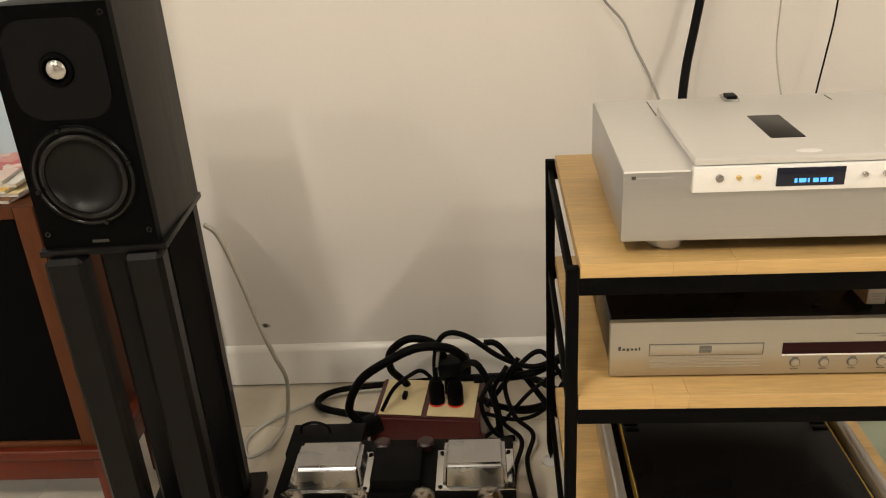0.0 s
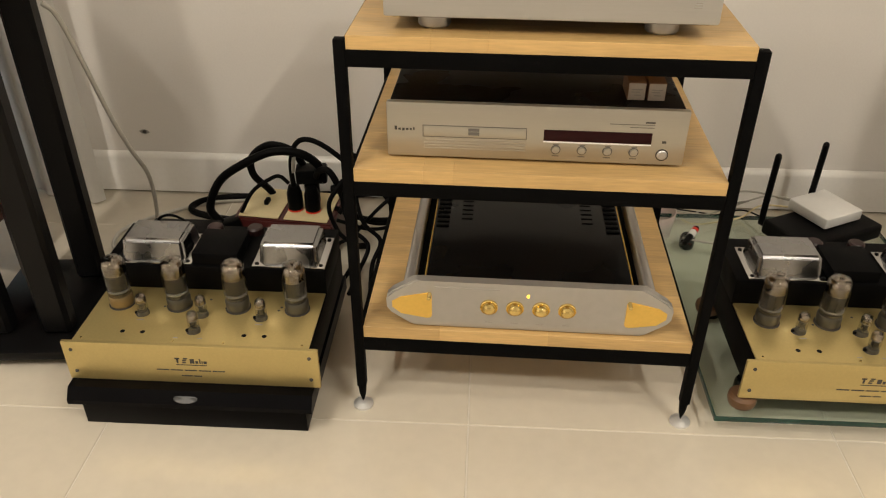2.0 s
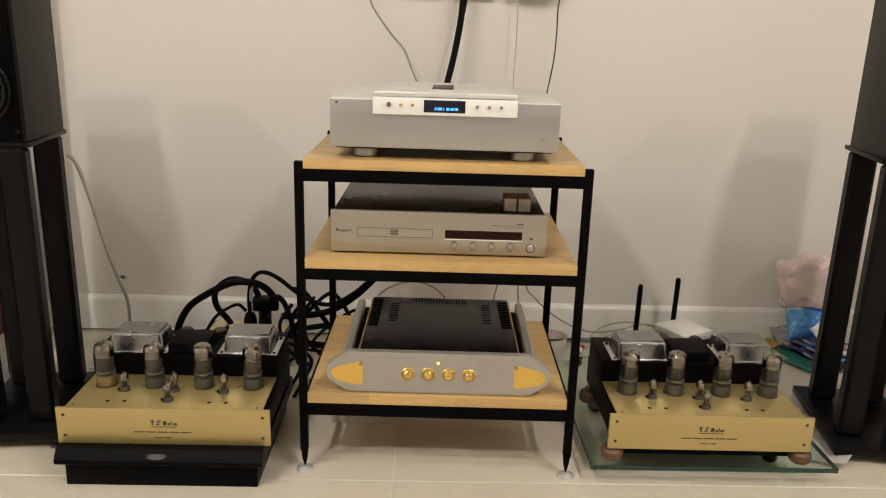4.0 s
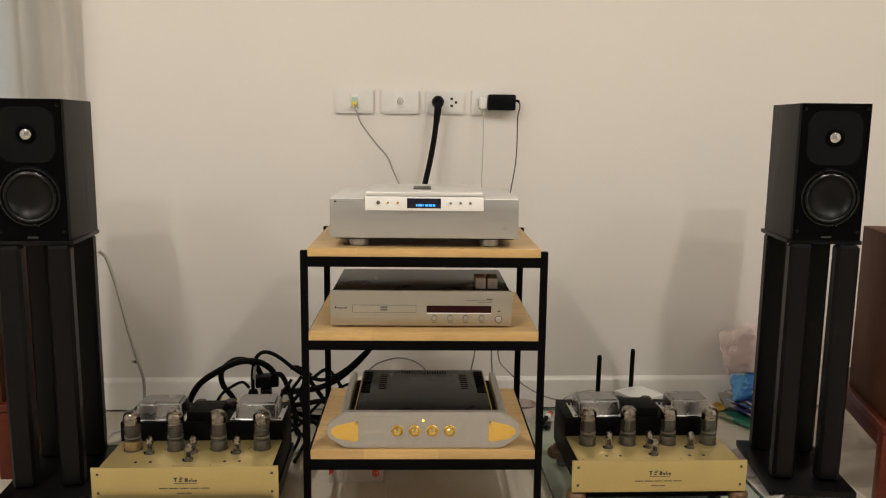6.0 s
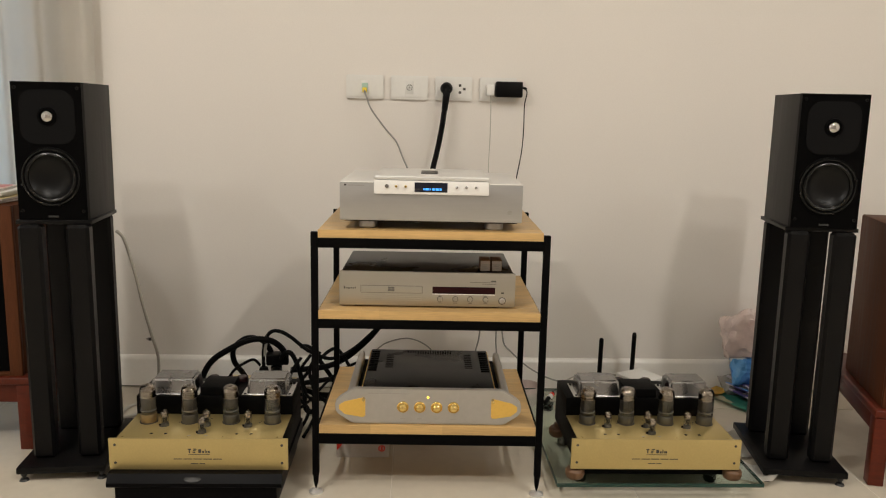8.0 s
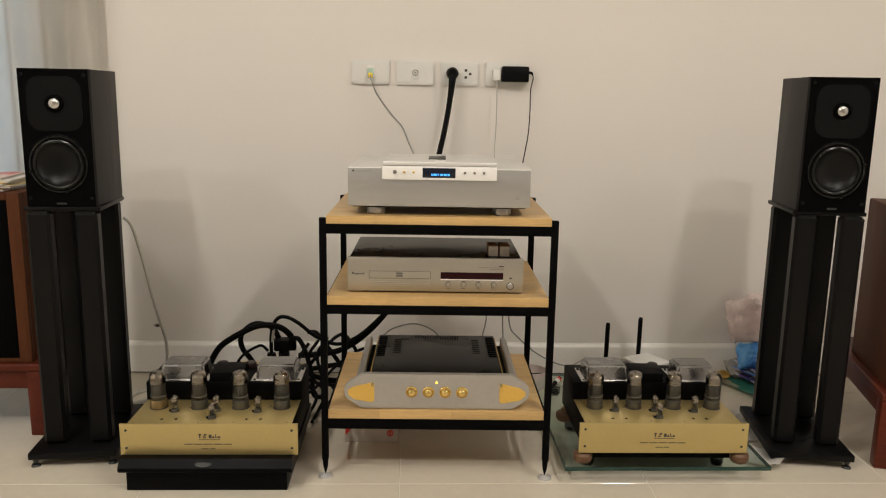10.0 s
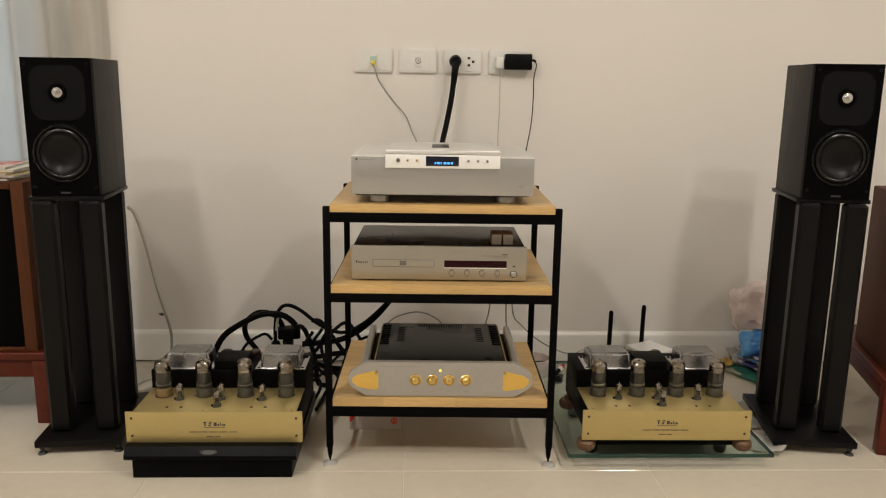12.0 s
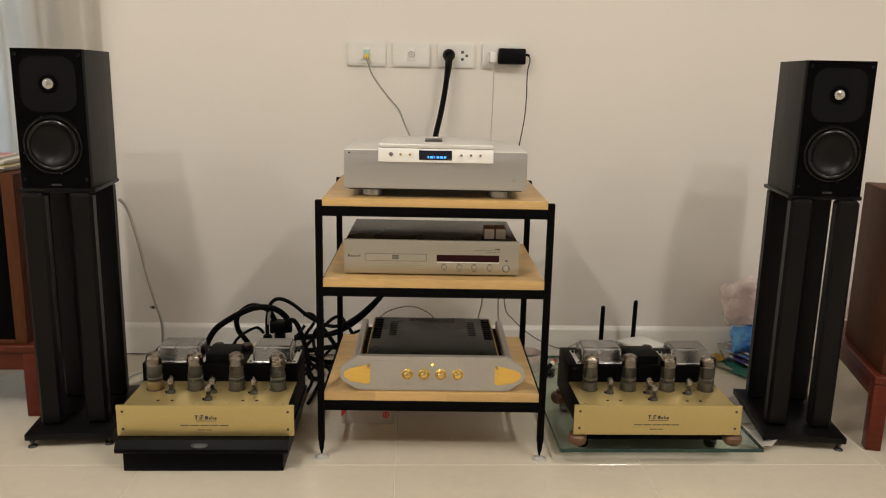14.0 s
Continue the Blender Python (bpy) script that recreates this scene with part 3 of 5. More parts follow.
def cd_player():
    th = thing("cd_player", pose(-0.006, 0.024, 0.469, 0, 0, -1.4), "champagne-silver disc player with a black cover", "disc player")
    part("cover", box(-0.211, 0.211, 0.011, 0.30, 0.008, 0.0855, 0.002), GLOSSBLACK, th, "black steel cover")
    face = part("front_panel", box(-0.2145, 0.2145, 0.0, 0.0108, 0.004, 0.0885, 0.0025), CHAMP, th)
    tray = part("tray", box(-0.1605, -0.0135, -0.0012, 0.0005, 0.0375, 0.0535, 0.0006), CHAMP, face)
    for x0, x1, z0, z1 in ((-0.1622, -0.0118, 0.0536, 0.0545), (-0.1622, -0.0118, 0.0362, 0.0370), (-0.1622, -0.1612, 0.0365, 0.054), (-0.0128, -0.0118, 0.0365, 0.054)):
        part("seam", box(x0, x1, -0.0005, 0.0003, z0, z1), MIDINK, face)
    for k in range(4):
        part("rib", box(-0.160, -0.013, -0.0010, 0.0003, 0.0175 + k * 0.0045, 0.0192 + k * 0.0045, 0.0004), CHAMP, face)
    part("display", box(0.0125, 0.1655, -0.0010, 0.0003, 0.0365, 0.0535, 0.0003), LCDRED, face, "dark red display window")
    part("display_edge", box(0.0125, 0.1655, -0.0014, 0.0003, 0.0343, 0.0362), FACE, face)
    for k, x in enumerate((0.031, 0.0685, 0.105, 0.1425)):
        part("button_ring", lathe([(0.0056, 0.0), (0.0072, 0.0), (0.0070, 0.0008), (0.0058, 0.0008), (0.0056, 0.0)], pose(x, 0, 0.023) @ FRONT, 20), MIDINK, face, "dark button ring")
        part("button", lathe([(0, 0.0028), (0.0052, 0.0025), (0.0058, 0.001), (0.0058, 0), (0, 0)], pose(x, 0, 0.023) @ FRONT, 18), CHAMP, face)
        bars(face, MIDINK, [(x - 0.005, x + 0.005, 0.0125, 0.0137), (x - 0.004, x + 0.004, 0.0305, 0.0315)], 0.0)
    part("button_ring", lathe([(0.0072, 0.0), (0.0092, 0.0), (0.0090, 0.001), (0.0074, 0.001), (0.0072, 0.0)], pose(0.183, 0, 0.0205) @ FRONT, 22), DARKINK, face, "dark button ring")
    part("power_button", lathe([(0, 0.0035), (0.0055, 0.0033), (0.0062, 0.0018), (0.0075, 0.001), (0.0075, 0), (0, 0)], pose(0.183, 0, 0.0205) @ FRONT, 22), GREYALU, face, "round power button")
    part("sensor", box(0.1805, 0.1865, -0.0006, 0.0003, 0.0385, 0.042), DARKINK, face)
    bars(face, DARKINK, [(-0.203, -0.1995, 0.0455, 0.0515), (-0.1975, -0.194, 0.0455, 0.0485), (-0.192, -0.1885, 0.0445, 0.0485), (-0.1865, -0.183, 0.0455, 0.0485), (-0.181, -0.178, 0.0455, 0.0485), (-0.176, -0.174, 0.0455, 0.050)], 0.0)
    bars(face, MIDINK, [(-0.096, -0.080, 0.047, 0.0515), (-0.096, -0.080, 0.041, 0.046)], -0.0012, "disc_mark")
    bars(face, MIDINK, [(0.104, 0.167, 0.0655, 0.0663), (0.133, 0.167, 0.0612, 0.0620)], 0.0)
    bars(face, DARKINK, [(0.154, 0.167, 0.0685, 0.0705)], 0.0)
    for sx in (-1, 1):
        for y in (0.03, 0.26):
            part("foot", lathe([(0, 0.008), (0.015, 0.008), (0.016, 0.0), (0, 0)], pose(sx * 0.17, y, 0), 18), RUBBER, th)
    return th


cd_player()


def small_carton(x, y, label):
    th = thing("small_box", pose(x, y, 0.5546, 0, 0, -1.4), label, "box", "small boxes on the disc player")
    part("sleeve", box(-0.0128, 0.0128, 0.001, 0.055, 0.0, 0.027, 0.001), CARD, th)
    part("end_label", box(-0.0118, 0.0118, -0.0004, 0.0012, 0.001, 0.0255), WHITEBOX, th, "pale end label")
    bars(th, GREYINK, [(-0.008, 0.008, 0.016, 0.0172), (-0.008, 0.004, 0.0125, 0.0135), (-0.004, 0.006, 0.008, 0.009)], -0.0004)


small_carton(0.1375, 0.062, "small brown valve carton with a pale end")
small_carton(0.1660, 0.061, "small brown valve carton with a pale end")


def integrated_amp():
    th = thing("integrated_amplifier", pose(0.001, -0.002, 0.180, 0, 0, -1.3), "silver amplifier with gold knobs and gold handle insets", "amplifier")
    out = [(-0.229, 0.044), (-0.227, 0.052), (-0.218, 0.062), (-0.185, 0.083), (-0.176, 0.0845), (0.176, 0.0845), (0.185, 0.083), (0.218, 0.062), (0.227, 0.052), (0.229, 0.044),
           (0.228, 0.028), (0.222, 0.019), (0.190, -0.003), (0.180, -0.006), (-0.180, -0.006), (-0.190, -0.003), (-0.222, 0.019), (-0.228, 0.028)]
    face = part("front_panel", add_prism(bmesh.new(), [(x, z + 0.0065) for x, z in out], -0.006, 0.010, 0.003), GREYALU, th)
    for sx in (-1, 1):
        o = [(0.1545, 0.020), (0.1545, 0.062), (0.160, 0.066), (0.205, 0.0555), (0.219, 0.046), (0.219, 0.035), (0.205, 0.0225), (0.165, 0.0155), (0.158, 0.016)]
        o = [(sx * x, z + 0.003) for x, z in o]
        part("handle_inset", add_prism(bmesh.new(), o[::sx], -0.0075, -0.004, 0.0008), SATINGOLD, face, "gold handle inset")
        part("handle_post", lathe([(0, 0.0145), (0.0032, 0.0135), (0.0036, 0.0), (0, 0)], pose(sx * 0.1585, -0.006, 0.066) @ FRONT, 14), GOLD, face, "gold post")
    for x in (-0.0625, -0.021, 0.0205, 0.0620):
        part("knob", lathe([(0, 0.0130), (0.0030, 0.0127), (0.0060, 0.0116), (0.0085, 0.0095), (0.0102, 0.0065), (0.0110, 0.0035), (0.0116, 0.0026), (0.0130, 0.0038), (0.0142, 0.0028), (0.0144, 0.0), (0, 0)], pose(x, -0.006, 0.046) @ FRONT, 30), GOLD, face, "polished gold knob")
        bars(face, GREYINK, [(x - 0.006, x + 0.006, 0.0155, 0.0165)], -0.006)
    part("indicator", lathe([(0, 0.003), (0.0022, 0.002), (0.0025, 0), (0, 0)], pose(-0.001, -0.006, 0.0705) @ FRONT, 14), LEDGLOW, face, "glowing yellow indicator lamp")
    bars(face, GREYINK, [(-0.150, -0.046, 0.0795, 0.0805)], -0.006)
    top = part("cover", box(-0.168, 0.168, 0.011, 0.395, 0.008, 0.068, 0.0015), GLOSSBLACK, th, "gloss black vented cover")
    for sx in (-1, 1):
        for k in range(11):
            y = 0.20 + k * 0.0165
            part("vent_slot", box(*sorted((sx * 0.142, sx * 0.165)), y, y + 0.008, 0.0678, 0.0698, 0.0006), STEEL, top)
            if k < 8:
                part("vent_slot", box(*sorted((sx * 0.100, sx * 0.120)), y + 0.03, y + 0.034, 0.0678, 0.0686), STEEL, top)
        part("side_trim", box(*sorted((sx * 0.1690, sx * 0.1712)), 0.011, 0.39, 0.01, 0.066, 0.001), SATINGOLD, th, "gold side strip")
        part("side_rail", box(*sorted((sx * 0.1860, sx * 0.2040)), 0.011, 0.375, 0.012, 0.070, 0.006, 3), GREYALU, th, "rounded silver side rail")
        part("side_web", box(*sorted((sx * 0.1714, sx * 0.1862)), 0.012, 0.37, 0.012, 0.045), STEEL, th)
        for y in (0.05, 0.34):
            part("foot", lathe([(0, 0.009), (0.016, 0.009), (0.017, 0.0), (0, 0)], pose(sx * 0.14, y, 0), 18), RUBBER, th)
    for k in range(18):
        x = -0.060 + k * 0.0072
        part("vent_slot", box(x - 0.0018, x + 0.0018, 0.362, 0.384, 0.0678, 0.0688), STEEL, top)
    for x, y in ((-0.155, 0.022), (0.155, 0.022)):
        part("screw", lathe([(0, 0.0008), (0.002, 0.0006), (0.0024, 0)], pose(x, y, 0.068), 10), CHROME, top)


integrated_amp()


# ---- valve amplifiers ----
def shell(profile, wall):
    """A closed thin-walled glass profile from the outer one."""
    inner = [(max(r - wall, 0), z - (wall if r < 0.002 else 0)) for r, z in profile]
    return profile + inner[::-1] + [profile[0]]


def big_valve(parent, x, y, z, base):
    r = 0.0208
    valve = part("valve", lathe([(0, 0.0), (0.0185, 0.0), (0.0198, 0.002), (0.0204, 0.012), (0.0204, 0.019), (0.0190, 0.0225), (0, 0.0225)], pose(x, y, z), 24), base, parent, "valve with a metal base")
    out = [(0.0180, 0.0226), (0.0200, 0.028), (r, 0.036), (r, 0.078), (r * 0.97, 0.085), (r * 0.86, 0.0915), (r * 0.62, 0.0955), (r * 0.3, 0.0972), (0, 0.0975)]
    g = part("envelope", lathe(shell(out, 0.0009), pose(x, y, z), 26), TUBEGLASS, valve, "clear glass bulb")
    g.visible_shadow = False
    part("getter", lathe([(0.0190, 0.0655), (0.0194, 0.0720), (0.0194, 0.0815)], pose(x, y, z), 26), GETTER, valve, "silvered getter band")
    part("mica", lathe([(0, 0.0655), (0.0186, 0.0655), (0.0186, 0.0645), (0, 0.0645)], pose(x, y, z), 22), MICA, valve, "pale mica disc")
    part("mica", lathe([(0.0150, 0.0330), (0.0194, 0.0330), (0.0194, 0.0312), (0.0150, 0.0312), (0.0150, 0.0330)], pose(x, y, z), 22), MICA, valve, "pale mica ring")
    part("getter_dome", lathe([(0.0194, 0.0816), (0.0186, 0.0848), (0.0166, 0.0898), (0.0118, 0.0934), (0.006, 0.0950), (0, 0.0953)], pose(x, y, z), 26), SMOKED, valve, "brown mirrored getter dome")
    bm = bmesh.new()
    add_prism(bm, rounded(-0.0165, 0.0165, 0.030, 0.064, 0.003, 3), -0.0085, 0.0085, 0.001)
    add_box(bm, -0.002, 0.002, -0.010, 0.010, 0.029, 0.067)
    add_lathe(bm, [(0, 0.0695), (0.0165, 0.0695), (0.0165, 0.068), (0, 0.068)], None, 18)
    add_lathe(bm, [(0, 0.0295), (0.0165, 0.0295), (0.0165, 0.028), (0, 0.028)], None, 18)
    bmesh.ops.transform(bm, matrix=pose(x, y, z, 0, 0, 20), verts=bm.verts)
    part("anode", bm, ANODE, valve, "grey anode plates")
    part("tip", lathe([(0.004, 0.0970), (0.0035, 0.0990), (0, 0.1)], pose(x, y, z), 12), GETTER, valve)


def small_valve(parent, x, y, z):
    r = 0.0096
    v = part("small_valve", lathe([(0, 0.0), (0.0098, 0.0), (0.0100, 0.004), (0.0088, 0.0075), (0, 0.0075)], pose(x, y, z), 20), VALVEBASE, parent, "small valve")
    out = [(0.0082, 0.0076), (r, 0.011), (r, 0.034), (r * 0.85, 0.0385), (r * 0.45, 0.0410), (0.0015, 0.0435), (0, 0.0470)]
    g = part("envelope", lathe(shell(out, 0.0007), pose(x, y, z), 20), TUBEGLASS, v, "clear glass bulb")
    g.visible_shadow = False
    part("getter", lathe([(0.0086, 0.0265), (0.0086, 0.0335), (0.0071, 0.0373), (0.003, 0.0396), (0, 0.0399)], pose(x, y, z), 20), SMOKED, v, "brown mirrored getter cap")
    part("mica", lathe([(0, 0.0250), (0.0084, 0.0250), (0.0084, 0.0242), (0, 0.0242)], pose(x, y, z), 18), MICA, v)
    part("anode", box(x - 0.0050, x + 0.0050, y - 0.0035, y + 0.0035, z + 0.010, z + 0.0238, 0.001), ANODE, v)
    part("socket_lug", box(x - 0.0150, x - 0.0100, y - 0.0022, y + 0.0022, z, z + 0.0045, 0.0008), BLACKPLASTIC, v, "dark socket lug")


def transformer(parent, x0, x1, y0, y1, z, mat_flange):
    fl = part("transformer", box(x0, x1, y0, y1, z, z + 0.003, 0.0008), CHROME, parent, "chromed transformer with a raised cover")
    m = 0.012
    bm = bmesh.new()
    low = [(x0 + m, y0 + m * 0.55), (x1 - m, y0 + m * 0.55), (x1 - m, y1 - m * 0.6), (x0 + m, y1 - m * 0.6)]
    c = [bm.verts.new((x, y, z + 0.0025)) for x, y in low]
    high = [(x0 + m + 0.003, y0 + 0.014), (x1 - m - 0.003, y0 + 0.014), (x1 - m - 0.003, y1 - 0.016), (x0 + m + 0.003, y1 - 0.016)]
    d = [bm.verts.new((x, y, z + 0.042)) for x, y in high]
    bm.faces.new(d)
    bm.faces.new(c[::-1])
    for k in range(4):
        j = (k + 1) % 4
        bm.faces.new((c[k], c[j], d[j], d[k]))
    bmesh.ops.bevel(bm, geom=[e for e in bm.edges if any(v.co.z > z + 0.01 for v in e.verts)], offset=0.0065, segments=3, affect="EDGES")
    part("bell_cover", bm, COVER, fl, "polished grey steel cover")
    for x in (x0 + 0.008, x1 - 0.008):
        for y in (y0 + 0.008, y1 - 0.008):
            part("bolt", lathe([(0, 0.0055), (0.0036, 0.0045), (0.004, 0.003), (0, 0.003)], pose(x, y, z), 8), BLACKPLASTIC, fl, "dark bolt")


def valve_amp(where, label, first_base):
    th = thing("valve_amplifier", where, label, "amplifier", "pair of valve amplifiers")
    # x from the middle, y from the front panel, z from the panel's lower edge
    part("chassis", box(-0.1985, 0.1985, 0.0035, 0.310, 0.006, 0.0735, 0.0015), BLACKBOX, th, "black steel chassis")
    top = part("top_plate", box(-0.1965, 0.1965, 0.0036, 0.158, 0.0737, 0.0765, 0.0006), AMPGOLD, th, "gold anodised top plate")
    face = part("front_panel", box(-0.2120, 0.2120, -0.0035, 0.0032, 0.0, 0.0785, 0.0008), AMPGOLD, th, "gold anodised front panel")
    for sx in (-1, 1):
        for z in (0.0175, 0.0625):
            part("bolt", lathe([(0, 0.0022), (0.0025, 0.002), (0.0034, 0), (0, 0)], pose(sx * 0.1975, -0.0034, z) @ FRONT, 12), DARKINK, face, "black bolt")
    bars(face, DARKINK, [(-0.026, -0.018, 0.0510, 0.0535), (-0.0235, -0.0205, 0.043, 0.0535), (-0.0145, -0.008, 0.043, 0.0455), (-0.0135, -0.007, 0.0475, 0.050), (-0.012, -0.005, 0.0515, 0.0540),
                         (-0.001, 0.006, 0.043, 0.052), (0.008, 0.0125, 0.043, 0.048), (0.0145, 0.0165, 0.043, 0.0525), (0.018, 0.020, 0.043, 0.048), (0.0215, 0.0265, 0.043, 0.048)], -0.0035)
    bars(face, DARKINK, [(-0.025, 0.026, 0.0385, 0.0397)], -0.0035)
    bars(face, DARKINK, [(-0.060 + k * 0.0235, -0.060 + k * 0.0235 + 0.0205, 0.0265, 0.0285) for k in range(5)], -0.0035)
    bars(face, DARKINK, [(-0.020, -0.002, 0.0148, 0.0166), (0.001, 0.014, 0.0148, 0.0166)], -0.0035)
    rear = part("transformer_box", box(-0.1990, 0.1990, 0.1585, 0.300, 0.0740, 0.1245, 0.0015), BLACKBOX, th, "black raised transformer housing")
    transformer(th, -0.178, -0.040, 0.162, 0.264, 0.1247, CHROME)
    transformer(th, 0.068, 0.198, 0.162, 0.264, 0.1247, CHROME)
    mid = part("choke_box", box(-0.038, 0.044, 0.164, 0.250, 0.1247, 0.148, 0.002), BLACKBOX, th, "black choke cover")
    for x in (-0.030, 0.046):
        part("grommet", lathe([(0, 0.015), (0.012, 0.014), (0.015, 0.011), (0.015, 0.0), (0, 0)], pose(x, 0.278, 0.1247), 18), DARKMAROON, th, "dark capacitor end")
    bases = (first_base, VALVEBASE, VALVEBASE, VALVEBASE)
    for k, x in enumerate((-0.1520, -0.0500, 0.053, 0.1565)):
        big_valve(th, x, 0.108, 0.0766, bases[k])
        part("socket_ring", lathe([(0.019, 0.0), (0.0220, 0.0), (0.0220, 0.0016), (0.019, 0.0016), (0.019, 0.0)], pose(x, 0.108, 0.0765), 22), DARKINK, top)
    for x, y in ((-0.104, 0.081), (-0.0015, 0.082), (-0.0015, 0.038), (0.1015, 0.079)):
        small_valve(th, x, y, 0.0766)
        part("socket_hole", lathe([(0, 0.0005), (0.0105, 0.0005), (0.0112, 0), (0, 0)], pose(x - 0.003, y + 0.001, 0.0764), 20), DARKINK, top, "dark valve socket hole")
    for x in (-0.122, -0.088, 0.083, 0.117):
        part("hole", lathe([(0, 0.0006), (0.0038, 0.0005), (0.0044, 0), (0, 0)], pose(x, 0.032, 0.0764), 12), BLACKPLASTIC, top, "dark adjustment hole")
    for x, y in ((-0.075, 0.103), (-0.068, 0.112), (0.125, 0.103), (0.128, 0.112), (-0.001, 0.128)):
        part("hole", lathe([(0, 0.0006), (0.002, 0.0005), (0.0025, 0), (0, 0)], pose(x, y, 0.0764), 10), DARKINK, top)
    for x in (-0.184, -0.03, 0.054, 0.184):
        part("screw", lathe([(0, 0.001), (0.0018, 0.0008), (0.0022, 0), (0, 0)], pose(x, 0.012, 0.0764), 10), GOLD, top)
    for x, y, w in ((-0.104, 0.064, 0.006), (0.1, 0.062, 0.006), (-0.028, 0.02, 0.004), (0.012, 0.02, 0.004)):
        part("lettering", box(x - w, x + w, y - 0.0007, y + 0.0007, 0.0764, 0.0771), GREYINK, top)
    return th


valve_amp(pose(-0.5475, -0.0535, 0.0835), "gold and black valve amplifier on a black plinth", BROWNBASE)
amp = valve_amp(pose(0.5680, -0.0300, 0.0765, 0, 0, -0.4), "gold and black valve amplifier on wooden feet over glass", VALVEBASE)
# Black slab added for the dark band of shade under the amplifier.
part("under_amp_shade", box(-0.180, 0.186, 0.022, 0.300, -0.0255, 0.0058, 0.002), BLACKBOX, amp, "black slab standing for the shade between amplifier and glass")
for x in (-0.197, 0.202):
    for y in (0.016, 0.275):
        part("foot", lathe([(0, 0.0374), (0.009, 0.0374), (0.009, 0.0275), (0.019, 0.0265), (0.0235, 0.021), (0.0240, 0.012), (0.0215, 0.004), (0.017, 0.0), (0, 0)], pose(x, y, 0.0448 - 0.0765), 22), OAKFOOT, amp, "turned brown wooden foot")


def plinth():
    th = thing("amplifier_plinth", pose(-0.5535, -0.066, 0), "black lacquered wooden plinth under the valve amplifier", "plinth")
    part("base", box(-0.190, 0.193, -0.009, 0.33, 0.0, 0.0505, 0.0015), PLINTH, th)
    bm = bmesh.new()
    prof = [(0.0, 0.0515), (-0.020, 0.0515), (-0.024, 0.0555), (-0.024, 0.064), (-0.010, 0.0825), (0.34, 0.0825), (0.34, 0.0515)]
    a = [bm.verts.new((-0.204, y, z)) for y, z in prof]
    b = [bm.verts.new((0.207, y, z)) for y, z in prof]
    bm.faces.new(a)
    bm.faces.new(b[::-1])
    for k in range(len(prof)):
        j = (k + 1) % len(prof)
        bm.faces.new((a[k], b[k], b[j], a[j]))
    part("top", bm, PLINTH, th)
    m = pose(-0.004, -0.0178, 0.0722, 37) @ Matrix.Diagonal((1, 0.42, 1, 1))
    part("badge", lathe([(0, 0.0012), (0.019, 0.001), (0.0205, 0), (0, 0)], m, 24), BADGE, th, "small oval metal badge")
    return th


plinth()

glass_sheet = thing("glass_shelf", pose(0.5815, -0.046, 0), "thick green-edged glass sheet on small black pads", "glass shelf")
part("sheet", box(-0.258, 0.258, 0.0025, 0.6775, 0.0350, 0.0445, 0.0008), SHEETGLASS, glass_sheet).visible_shadow = False
for a, b, c, d in ((-0.2605, 0.2605, 0.0, 0.0022), (-0.2605, 0.2605, 0.6778, 0.68), (-0.2605, -0.2583, 0.0023, 0.6777), (0.2583, 0.2605, 0.0023, 0.6777)):
    part("edge", box(a, b, c, d, 0.0348, 0.0447, 0.0006), EDGEGLASS, glass_sheet, "dark green glass edge")
for x in (-0.180, 0.165):
    for y in (0.110, 0.34, 0.60):
        part("pad", lathe([(0, 0.0348), (0.014, 0.0348), (0.017, 0.028), (0.017, 0.006), (0.013, 0.0), (0, 0)], pose(x, y, 0), 22), RUBBER, glass_sheet, "black rubber pad")
